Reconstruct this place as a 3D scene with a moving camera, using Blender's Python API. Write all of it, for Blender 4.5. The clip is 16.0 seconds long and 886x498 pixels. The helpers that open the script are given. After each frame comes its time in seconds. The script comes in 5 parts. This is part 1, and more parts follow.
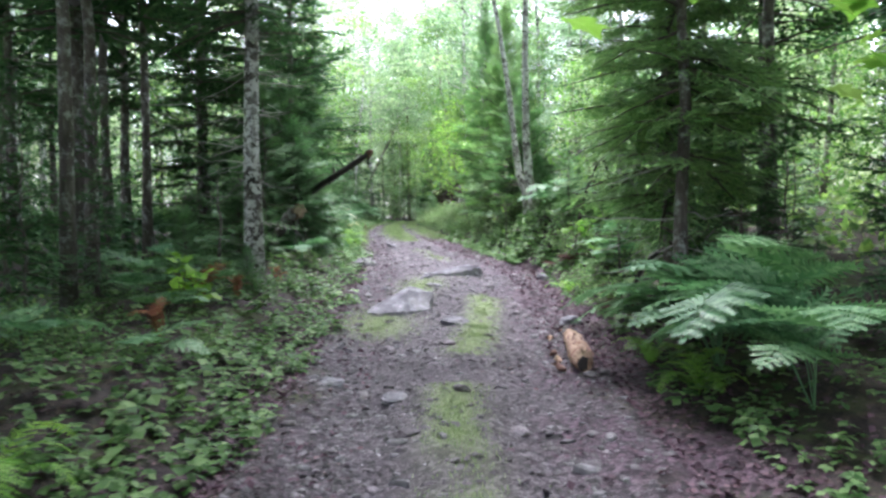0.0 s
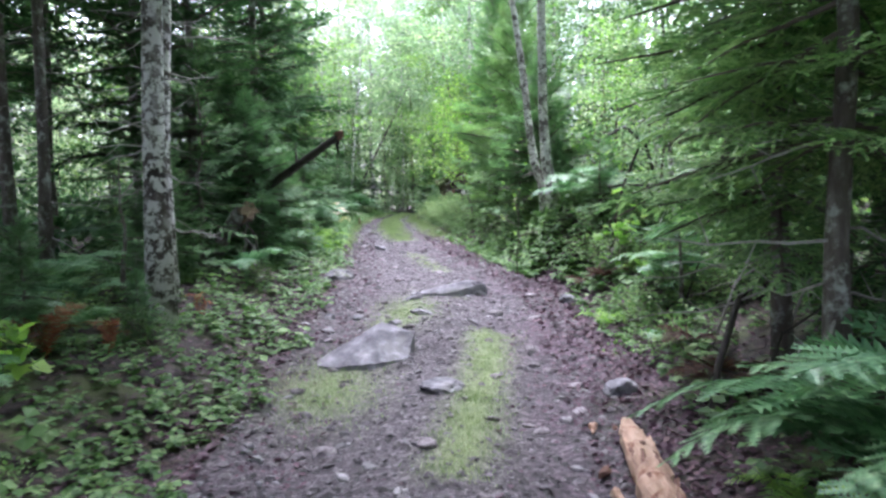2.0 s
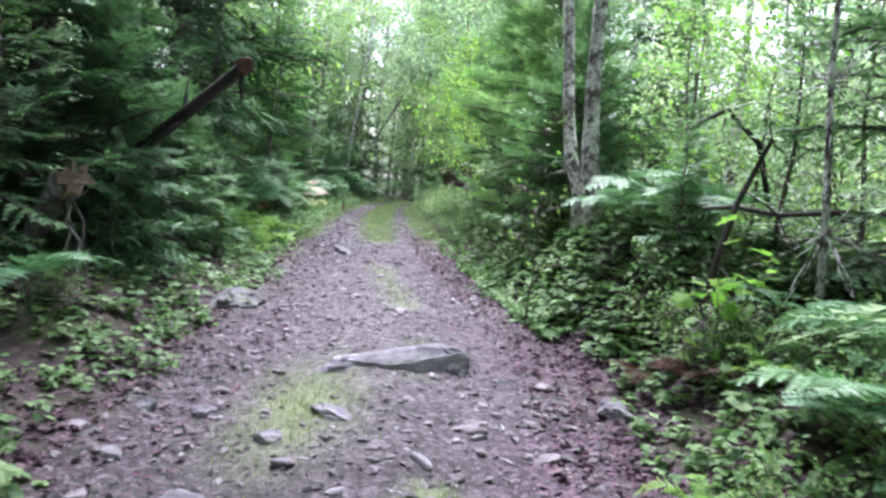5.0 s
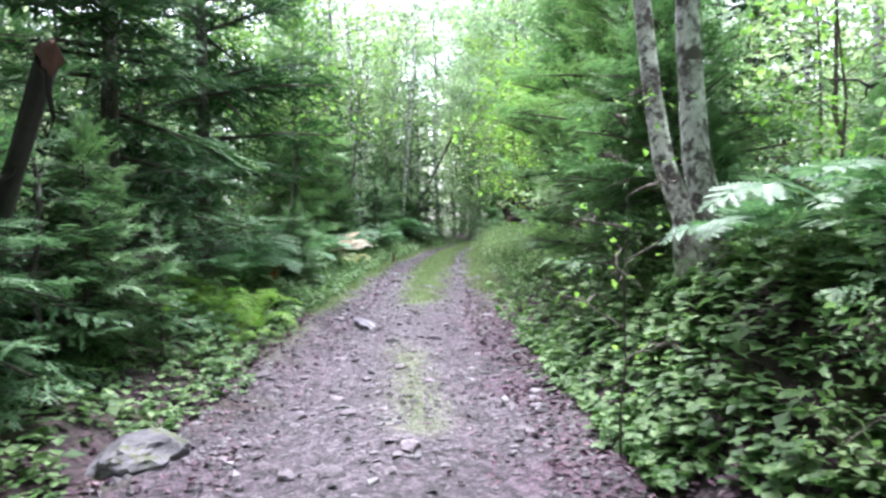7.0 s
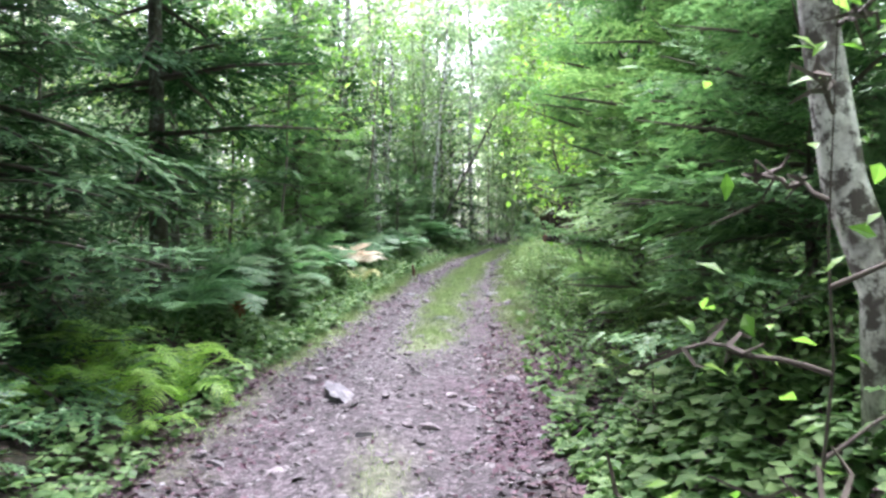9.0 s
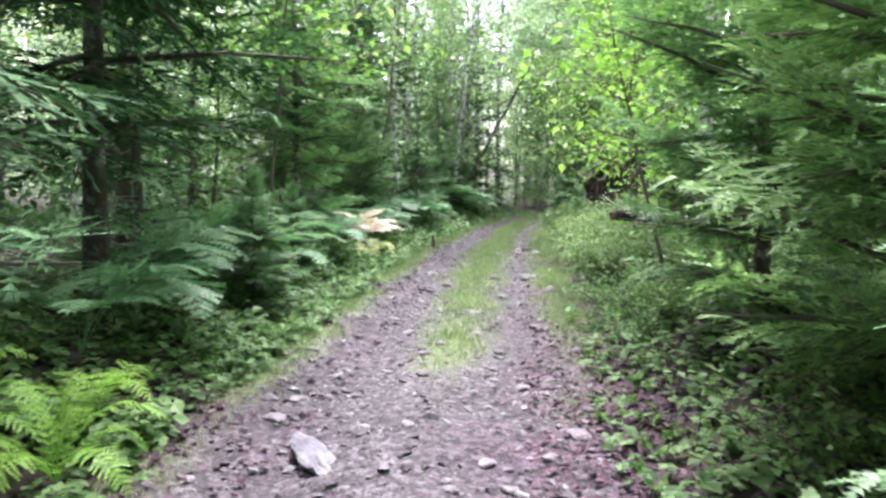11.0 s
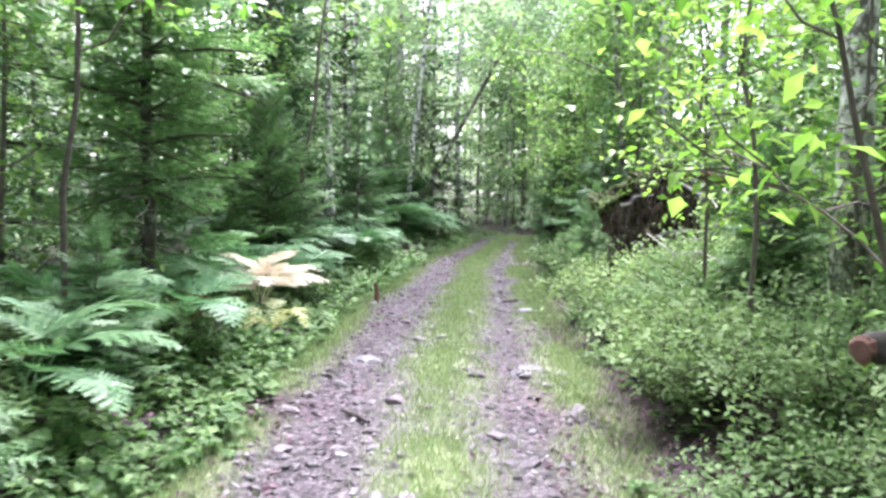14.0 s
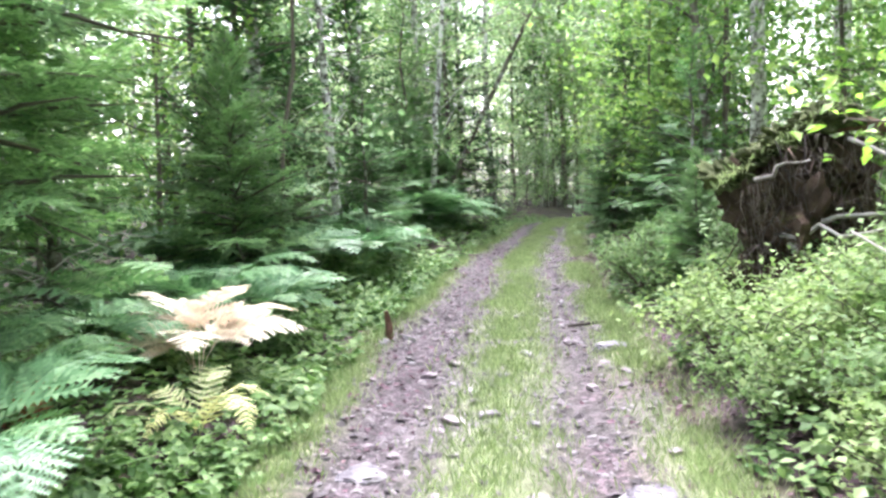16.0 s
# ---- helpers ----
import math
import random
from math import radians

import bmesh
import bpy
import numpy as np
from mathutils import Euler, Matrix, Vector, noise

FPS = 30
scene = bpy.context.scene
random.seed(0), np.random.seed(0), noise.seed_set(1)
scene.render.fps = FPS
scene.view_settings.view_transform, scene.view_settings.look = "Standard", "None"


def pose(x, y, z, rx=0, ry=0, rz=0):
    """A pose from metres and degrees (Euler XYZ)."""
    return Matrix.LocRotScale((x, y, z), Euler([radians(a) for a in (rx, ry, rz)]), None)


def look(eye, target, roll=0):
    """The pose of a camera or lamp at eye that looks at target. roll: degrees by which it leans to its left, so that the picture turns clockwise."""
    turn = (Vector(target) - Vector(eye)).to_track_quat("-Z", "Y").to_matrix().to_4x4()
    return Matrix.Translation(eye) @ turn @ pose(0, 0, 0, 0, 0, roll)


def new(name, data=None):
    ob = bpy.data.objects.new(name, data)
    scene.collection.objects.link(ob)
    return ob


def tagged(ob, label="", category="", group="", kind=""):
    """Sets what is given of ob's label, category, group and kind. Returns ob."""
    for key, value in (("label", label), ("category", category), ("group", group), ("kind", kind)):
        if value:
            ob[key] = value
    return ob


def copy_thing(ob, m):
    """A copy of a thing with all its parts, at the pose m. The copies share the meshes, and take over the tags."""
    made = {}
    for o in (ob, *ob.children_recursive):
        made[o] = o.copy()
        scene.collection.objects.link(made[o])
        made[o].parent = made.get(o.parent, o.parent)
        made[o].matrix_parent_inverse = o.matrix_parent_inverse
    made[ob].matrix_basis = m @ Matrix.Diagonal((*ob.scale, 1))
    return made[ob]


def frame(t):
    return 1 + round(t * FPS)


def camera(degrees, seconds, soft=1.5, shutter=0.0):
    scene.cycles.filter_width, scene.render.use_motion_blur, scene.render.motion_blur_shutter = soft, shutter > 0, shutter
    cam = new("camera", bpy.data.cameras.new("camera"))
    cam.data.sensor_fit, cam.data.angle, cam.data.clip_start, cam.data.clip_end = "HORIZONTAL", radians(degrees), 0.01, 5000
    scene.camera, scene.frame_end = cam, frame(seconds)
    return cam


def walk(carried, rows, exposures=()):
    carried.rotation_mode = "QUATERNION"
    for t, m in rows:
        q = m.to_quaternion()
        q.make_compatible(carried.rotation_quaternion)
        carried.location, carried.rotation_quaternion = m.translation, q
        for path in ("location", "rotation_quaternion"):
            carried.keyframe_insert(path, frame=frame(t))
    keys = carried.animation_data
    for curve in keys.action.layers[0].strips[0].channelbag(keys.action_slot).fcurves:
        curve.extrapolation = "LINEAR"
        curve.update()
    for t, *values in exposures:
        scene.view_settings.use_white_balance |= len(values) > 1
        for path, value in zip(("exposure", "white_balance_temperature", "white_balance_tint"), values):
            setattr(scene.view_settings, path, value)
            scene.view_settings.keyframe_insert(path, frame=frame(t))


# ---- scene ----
cam = camera(57.2, 16.0, soft=2.6, shutter=0.25)
METRES, EYE, TILT, LEAN, TURN = 22.7, 1.5, -2.0, 0.8, 0.0
ROWS = [
    (0.0, 0.0, 0.0, 0.0, 0.0, 0.0, -0.0),
    (0.5, 0.0023, 0.0343, 0.002, -1.58, -0.76, -1.61),
    (1.0, 0.004, 0.0697, 0.0062, 1.37, 1.29, 1.66),
    (1.5, 0.0074, 0.1056, 0.0066, 2.46, -0.48, -0.16),
    (2.0, 0.0098, 0.1393, 0.0129, 0.74, -0.88, 0.35),
    (2.5, 0.0124, 0.1726, 0.0141, 1.74, -1.37, -1.52),
    (3.0, 0.0134, 0.2051, 0.0175, -0.27, -2.72, -2.31),
    (5.5, 0.0254, 0.3646, 0.0269, 1.92, -1.52, -6.53),
    (6.0, 0.0281, 0.3974, 0.0275, 5.76, -1.28, 1.07),
    (6.5, 0.0307, 0.4297, 0.0314, 5.33, -0.09, -2.97),
    (7.0, 0.0331, 0.4609, 0.0346, 7.29, 0.63, -0.1),
    (7.5, 0.0345, 0.4933, 0.0358, 9.55, -1.03, -0.66),
    (8.0, 0.0341, 0.5249, 0.0418, 9.81, 0.3, -0.94),
    (10.5, 0.0164, 0.6396, 0.0554, 11.05, -1.02, -0.63),
    (11.0, 0.0089, 0.6706, 0.0567, 11.6, -2.5, -2.29),
    (11.5, 0.0008, 0.7007, 0.0598, 11.21, -1.94, -1.84),
    (12.0, -0.0072, 0.7319, 0.0608, 13.24, -1.96, -2.83),
    (12.5, -0.0134, 0.7628, 0.064, 11.85, -0.46, 0.28),
    (13.0, -0.0177, 0.793, 0.0682, 8.05, 0.41, -1.98),
    (13.5, -0.0233, 0.8239, 0.0703, 9.96, -0.53, -0.39),
    (14.0, -0.0272, 0.8568, 0.0716, 8.26, -1.71, -2.36),
    (14.5, -0.0291, 0.8904, 0.073, 6.26, 0.64, -2.69),
    (15.0, -0.0356, 0.9228, 0.0753, 7.89, -0.17, -4.5),
    (15.5, -0.0424, 0.9541, 0.0773, 9.94, -1.91, -2.28),
    (16.0, -0.0465, 0.9859, 0.078, 10.59, -3.06, 1.05),
]
walk(cam, [(t, pose(0, 0, EYE, TILT, LEAN, TURN) @ pose(METRES * x, METRES * y, METRES * z, 90 + pitch, roll, yaw)) for t, x, y, z, yaw, pitch, roll in ROWS],
     exposures=[(0.0, 2.66, 5850, 18), (2.0, 2.58, 5700, 22), (3.0, 2.45, 5750, 22), (5.5, 2.62, 5750, 21), (8.0, 2.74, 5900, 20), (11.0, 2.86, 6100, 21), (13.5, 3.08, 5950, 26), (16.0, 3.34, 6150, 25)])

# ---- world and light: a bright overcast sky over a forest track ----
world = bpy.data.worlds.new("overcast_sky")
scene.world = world
world.use_nodes = True
wn, wl = world.node_tree.nodes, world.node_tree.links
sky = wn.new("ShaderNodeTexSky")
sky.sky_type, sky.sun_disc = "NISHITA", False
sky.sun_elevation, sky.sun_rotation = radians(66), radians(350)
sky.air_density, sky.dust_density, sky.ozone_density = 1.0, 4.0, 1.0
veil = wn.new("ShaderNodeHueSaturation")
veil.inputs["Saturation"].default_value = 0.36
wl.new(sky.outputs["Color"], veil.inputs["Color"])
wl.new(veil.outputs["Color"], wn["Background"].inputs["Color"])
wn["Background"].inputs["Strength"].default_value = 0.15

sun = new("sun", bpy.data.lights.new("sun", "SUN"))
sun.data.energy, sun.data.angle, sun.data.color = 1.5, radians(35), (1.0, 0.98, 0.95)
sun.matrix_world = look((0, 0, 60), (-26.7 * math.sin(radians(350)), -26.7 * math.cos(radians(350)), 0))


# ---- materials ----
def node(m, kind, **values):
    n = m.node_tree.nodes.new(kind)
    for key, value in values.items():
        n.inputs[key].default_value = value
    return n


def ramp(m, source, stops):
    n = m.node_tree.nodes.new("ShaderNodeValToRGB")
    while len(n.color_ramp.elements) < len(stops):
        n.color_ramp.elements.new(0.5)
    for e, (p, c) in zip(n.color_ramp.elements, stops):
        e.position, e.color = p, (*c, 1)
    m.node_tree.links.new(source, n.inputs[0])
    return n.outputs[0]


def blend(m, factor, a, b, mode="MIX"):
    n = m.node_tree.nodes.new("ShaderNodeMix")
    n.data_type, n.blend_type = "RGBA", mode
    for value, place in ((factor, 0), (a, 6), (b, 7)):
        if hasattr(value, "is_linked"):
            m.node_tree.links.new(value, n.inputs[place])
        elif place == 0:
            n.inputs[0].default_value = value
        else:
            n.inputs[place].default_value = (*value, 1)
    return n.outputs[2]


def fresh(name):
    m = bpy.data.materials.new(name)
    m.use_nodes = True
    return m, m.node_tree.nodes["Principled BSDF"], m.node_tree.links


def coords(m, stretch=(1, 1, 1), space="Object"):
    tc, mp = node(m, "ShaderNodeTexCoord"), node(m, "ShaderNodeMapping")
    mp.inputs["Scale"].default_value = stretch
    m.node_tree.links.new(tc.outputs[space], mp.inputs["Vector"])
    return mp.outputs["Vector"]


def cloud(m, vec, scale, detail=4.0, rough=0.6):
    n = node(m, "ShaderNodeTexNoise", Scale=scale, Detail=detail, Roughness=rough)
    m.node_tree.links.new(vec, n.inputs["Vector"])
    return n.outputs["Fac"]


def relief(m, bsdf, height, strength, distance):
    b = node(m, "ShaderNodeBump", Strength=strength, Distance=distance)
    m.node_tree.links.new(height, b.inputs["Height"])
    m.node_tree.links.new(b.outputs["Normal"], bsdf.inputs["Normal"])


def surface(name, stops, scale, rough=0.85, bump=0.5, depth=0.01, stretch=(1, 1, 1), patch=None, patch_scale=3.0, patch_at=(0.5, 0.62), spread=(0.8, 1.15), islands=False):
    """A matt natural surface: fine grain on larger stains, with optional patches of another colour (lichen, moss)."""
    m, bsdf, links = fresh(name)
    vec = coords(m, stretch)
    fine, broad = cloud(m, vec, scale, 6, 0.65), cloud(m, vec, scale * 0.17, 3)
    both = blend(m, 0.45, fine, broad)
    colour = ramp(m, both, stops)
    if patch:
        spots = ramp(m, cloud(m, coords(m), patch_scale, 5, 0.7), [(patch_at[0], (0, 0, 0)), (patch_at[1], (1, 1, 1))])
        colour = blend(m, spots, colour, patch)
    chance = node(m, "ShaderNodeNewGeometry").outputs["Random Per Island"] if islands else node(m, "ShaderNodeObjectInfo").outputs["Random"]
    tint = ramp(m, chance, [(0, (spread[0],) * 3), (1, (spread[1],) * 3)])
    colour = blend(m, 1.0, colour, tint, "MULTIPLY")
    links.new(colour, bsdf.inputs["Base Color"])
    bsdf.inputs["Roughness"].default_value = rough
    relief(m, bsdf, fine, bump, depth)
    return m


def foliage(name, stops, through_light=0.4, rough=0.5, scale=1.2, glow=(1.05, 1.2, 0.85), gloss=0.3):
    """Leaves or needles: uneven greens leaf by leaf and clump by clump, with light shining through."""
    m, bsdf, links = fresh(name)
    vec = coords(m)
    geo, info = node(m, "ShaderNodeNewGeometry"), node(m, "ShaderNodeObjectInfo")
    mixed = blend(m, 0.5, cloud(m, vec, scale, 4), geo.outputs["Random Per Island"])
    colour = ramp(m, mixed, stops)
    tint = ramp(m, info.outputs["Random"], [(0, (0.8, 0.86, 0.88)), (1, (1.15, 1.08, 1.0))])
    colour = blend(m, 1.0, colour, tint, "MULTIPLY")
    links.new(colour, bsdf.inputs["Base Color"])
    bsdf.inputs["Roughness"].default_value = rough
    bsdf.inputs["Specular IOR Level"].default_value = gloss
    shine = node(m, "ShaderNodeBsdfTranslucent")
    links.new(blend(m, 1.0, colour, glow, "MULTIPLY"), shine.inputs["Color"])
    mix = node(m, "ShaderNodeMixShader", Fac=through_light)
    links.new(bsdf.outputs[0], mix.inputs[1])
    links.new(shine.outputs[0], mix.inputs[2])
    links.new(mix.outputs[0], m.node_tree.nodes["Material Output"].inputs["Surface"])
    return m


BARK_DARK = surface("spruce_bark", [(0.3, (0.035, 0.028, 0.025)), (0.5, (0.12, 0.1, 0.09)), (0.68, (0.27, 0.25, 0.235))], 14, 0.95, 0.9, 0.02, (1, 1, 0.35), (0.42, 0.43, 0.41), 7.0, (0.52, 0.64))
BARK_PALE = surface("mottled_pale_bark", [(0.4, (0.12, 0.1, 0.095)), (0.48, (0.44, 0.42, 0.41)), (0.58, (0.74, 0.73, 0.71))], 16, 0.85, 0.7, 0.012, (1, 1, 0.8), (0.1, 0.085, 0.08), 9.0, (0.5, 0.58))
BARK_LICHEN = surface("lichened_fir_bark", [(0.4, (0.03, 0.024, 0.022)), (0.5, (0.13, 0.11, 0.105)), (0.6, (0.42, 0.4, 0.4))], 9, 0.9, 0.9, 0.015, (1, 1, 0.7), (0.74, 0.72, 0.73), 10.0, (0.48, 0.53))
BARK_TWIG = surface("twig_bark", [(0.3, (0.05, 0.04, 0.035)), (0.7, (0.16, 0.13, 0.11))], 20, 0.9, 0.4, 0.004)
DEADWOOD = surface("weathered_dead_wood", [(0.3, (0.14, 0.12, 0.11)), (0.55, (0.34, 0.32, 0.31)), (0.75, (0.55, 0.53, 0.52))], 16, 0.9, 0.5, 0.006, (1, 1, 0.4))
DARKWOOD = surface("wet_dark_dead_wood", [(0.3, (0.012, 0.01, 0.009)), (0.6, (0.045, 0.034, 0.031)), (0.8, (0.12, 0.095, 0.085))], 14, 0.8, 0.8, 0.012, (1, 1, 0.3))
TANWOOD = surface("torn_tan_wood", [(0.3, (0.05, 0.03, 0.022)), (0.5, (0.2, 0.14, 0.1)), (0.7, (0.38, 0.29, 0.22))], 22, 0.95, 0.9, 0.01)
REDWOOD = surface("broken_heartwood", [(0.3, (0.08, 0.035, 0.026)), (0.7, (0.24, 0.13, 0.1))], 25, 0.9, 0.6, 0.006, (1, 1, 0.3))
LOGWOOD = surface("peeled_orange_wood", [(0.3, (0.13, 0.068, 0.05)), (0.5, (0.42, 0.265, 0.185)), (0.72, (0.62, 0.45, 0.34))], 26, 0.8, 1.0, 0.02, (1, 0.14, 1), (0.24, 0.1, 0.06), 7.0, (0.54, 0.64))
ROCK = surface("grey_granite", [(0.36, (0.05, 0.045, 0.058)), (0.5, (0.17, 0.16, 0.185)), (0.66, (0.44, 0.425, 0.46))], 7, 0.8, 0.6, 0.02, (1, 1, 1), (0.2, 0.19, 0.2), 3.0, (0.52, 0.6))
ROCK_DARK = surface("mossy_dark_granite", [(0.36, (0.04, 0.038, 0.045)), (0.5, (0.12, 0.115, 0.125)), (0.66, (0.24, 0.23, 0.25))], 7, 0.85, 0.6, 0.02, (1, 1, 1), (0.09, 0.11, 0.04), 4.0, (0.56, 0.64))
STONE = surface("track_stone", [(0.3, (0.075, 0.06, 0.07)), (0.5, (0.16, 0.135, 0.15)), (0.7, (0.33, 0.3, 0.32))], 12, 0.8, 0.5, 0.01, spread=(0.6, 1.35))
GRAVEL = surface("track_gravel", [(0.3, (0.054, 0.045, 0.051)), (0.5, (0.104, 0.09, 0.099)), (0.7, (0.22, 0.2, 0.214))], 12, 0.8, 0.5, 0.01, spread=(0.4, 1.7), islands=True)
PALE_STONE = surface("pale_track_stone", [(0.3, (0.09, 0.08, 0.09)), (0.5, (0.18, 0.168, 0.18)), (0.7, (0.36, 0.34, 0.36))], 14, 0.8, 0.5, 0.008, spread=(0.5, 1.4), islands=True)
MOSS = surface("moss", [(0.3, (0.03, 0.04, 0.012)), (0.6, (0.08, 0.1, 0.035)), (0.8, (0.15, 0.16, 0.07))], 40, 1.0, 0.8, 0.01)
SOIL = surface("root_soil", [(0.3, (0.02, 0.014, 0.01)), (0.55, (0.07, 0.045, 0.03)), (0.75, (0.15, 0.1, 0.07))], 10, 1.0, 1.0, 0.05, (1, 1, 1), (0.1, 0.13, 0.04), 3.0, (0.6, 0.7))

NEEDLE = foliage("spruce_needles", [(0.25, (0.027, 0.068, 0.032)), (0.5, (0.064, 0.142, 0.06)), (0.75, (0.134, 0.24, 0.105))], 0.18, 0.7, gloss=0.12)
NEEDLE_FRESH = foliage("fresh_fir_needles", [(0.25, (0.057, 0.130, 0.060)), (0.5, (0.138, 0.270, 0.114)), (0.75, (0.276, 0.430, 0.216))], 0.3, 0.45)
NEEDLE_LIGHT = foliage("light_fir_needles", [(0.25, (0.09, 0.19, 0.075)), (0.5, (0.2, 0.35, 0.14)), (0.75, (0.36, 0.52, 0.25))], 0.35, 0.5)
LEAF = foliage("maple_leaves", [(0.25, (0.071, 0.150, 0.043)), (0.5, (0.153, 0.280, 0.086)), (0.75, (0.319, 0.440, 0.157))], 0.5, 0.38)
# light green leaves, lightened further to paint the bright haze down the track
LEAF_PALE = foliage("pale_hazed_leaves", [(0.25, (0.140, 0.230, 0.131)), (0.5, (0.266, 0.380, 0.232)), (0.75, (0.477, 0.552, 0.402))], 0.55, 0.38)
LEAF_BRIGHT = foliage("bright_sapling_leaves", [(0.25, (0.12, 0.25, 0.04)), (0.5, (0.22, 0.4, 0.07)), (0.75, (0.38, 0.57, 0.14))], 0.55, 0.4)
# far foliage: distance haze is painted in as a paler, greyer green
LEAF_HAZED = foliage("far_hazed_leaves", [(0.25, (0.2, 0.27, 0.185)), (0.5, (0.32, 0.39, 0.285)), (0.75, (0.48, 0.53, 0.43))], 0.55, 0.45)
HERB = foliage("ground_herb_leaves", [(0.25, (0.065, 0.140, 0.045)), (0.5, (0.13, 0.235, 0.078)), (0.75, (0.25, 0.365, 0.15))], 0.35, 0.55)
SHRUB = foliage("blueberry_leaves", [(0.25, (0.15, 0.23, 0.1)), (0.5, (0.2, 0.3, 0.13)), (0.75, (0.27, 0.37, 0.18))], 0.35, 0.6)
FERN = foliage("bracken_green", [(0.25, (0.067, 0.168, 0.078)), (0.5, (0.134, 0.280, 0.134)), (0.75, (0.246, 0.403, 0.224))], 0.3, 0.42, gloss=0.4)
FERN_LIME = foliage("lady_fern_green", [(0.25, (0.12, 0.26, 0.04)), (0.5, (0.22, 0.42, 0.07)), (0.75, (0.36, 0.56, 0.13))], 0.45, 0.45)
FERN_PALE = foliage("withered_pale_bracken", [(0.25, (0.68, 0.54, 0.44)), (0.5, (0.8, 0.69, 0.57)), (0.75, (0.85, 0.8, 0.67))], 0.3, 0.6, 3.0, (1.0, 1.0, 1.0))
FERN_YELLOW = foliage("yellowing_fern", [(0.25, (0.4, 0.44, 0.2)), (0.6, (0.58, 0.62, 0.32)), (0.8, (0.7, 0.72, 0.46))], 0.3, 0.5, 3.0, (1.0, 1.0, 0.8))
FERN_BROWN = foliage("dead_brown_fern", [(0.25, (0.024, 0.01, 0.006)), (0.6, (0.06, 0.025, 0.013)), (0.8, (0.12, 0.055, 0.027))], 0.2, 0.8, 3.0, (1.1, 0.9, 0.7))
FERN_RUST = foliage("rust_fern", [(0.25, (0.14, 0.05, 0.028)), (0.6, (0.28, 0.11, 0.06)), (0.8, (0.4, 0.18, 0.1))], 0.2, 0.8, 3.0, (1.1, 0.9, 0.7))
GRASS = foliage("track_grass", [(0.25, (0.15, 0.215, 0.105)), (0.5, (0.26, 0.34, 0.18)), (0.75, (0.42, 0.49, 0.32))], 0.35, 0.55, 2.0)
LITTER = foliage("dead_leaves", [(0.2, (0.028, 0.013, 0.02)), (0.45, (0.08, 0.038, 0.06)), (0.7, (0.15, 0.085, 0.115)), (0.92, (0.33, 0.22, 0.22))], 0.12, 0.6, 4.0, (1, 0.9, 0.8))


def ground_material():
    m, bsdf, links = fresh("track_and_forest_floor")
    vec = coords(m)
    masks = node(m, "ShaderNodeAttribute")
    masks.attribute_name = "track"
    green = node(m, "ShaderNodeAttribute")
    green.attribute_name = "grass"
    fine, mid, broad = cloud(m, vec, 60, 6, 0.7), cloud(m, vec, 11, 5, 0.65), cloud(m, vec, 1.3, 3)
    grit = blend(m, 0.5, fine, mid)
    chips = node(m, "ShaderNodeTexVoronoi", Scale=26.0, Randomness=1.0)
    links.new(vec, chips.inputs["Vector"])
    small = node(m, "ShaderNodeTexVoronoi", Scale=70.0, Randomness=1.0)
    links.new(vec, small.inputs["Vector"])
    pieces = blend(m, 0.4, chips.outputs["Color"], small.outputs["Color"])
    grit = blend(m, 0.5, grit, pieces)
    dirt = ramp(m, grit, [(0.33, (0.014, 0.01, 0.013)), (0.5, (0.058, 0.047, 0.056)), (0.68, (0.18, 0.156, 0.175))])
    stain = ramp(m, broad, [(0.35, (0.72, 0.68, 0.7)), (0.65, (1.12, 1.1, 1.1))])
    dirt = blend(m, 1.0, dirt, stain, "MULTIPLY")
    duff = ramp(m, grit, [(0.28, (0.006, 0.004, 0.004)), (0.5, (0.022, 0.013, 0.011)), (0.75, (0.095, 0.058, 0.046))])
    mossy = ramp(m, cloud(m, vec, 2.2, 5), [(0.5, (0, 0, 0)), (0.66, (0.8, 0.8, 0.8))])
    duff = blend(m, mossy, duff, (0.07, 0.095, 0.025))
    turf = ramp(m, grit, [(0.3, (0.09, 0.125, 0.045)), (0.7, (0.25, 0.31, 0.13))])
    colour = blend(m, masks.outputs["Fac"], duff, dirt)
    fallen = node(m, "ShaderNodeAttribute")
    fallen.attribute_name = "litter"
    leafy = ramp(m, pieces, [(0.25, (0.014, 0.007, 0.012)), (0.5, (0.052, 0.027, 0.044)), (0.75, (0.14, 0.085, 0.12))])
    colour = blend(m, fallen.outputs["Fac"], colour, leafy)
    colour = blend(m, green.outputs["Fac"], colour, turf)
    links.new(colour, bsdf.inputs["Base Color"])
    bsdf.inputs["Roughness"].default_value = 0.85
    relief(m, bsdf, grit, 1.0, 0.035)
    return m


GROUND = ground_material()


# ---- mesh helpers ----
rng = np.random.default_rng(7)


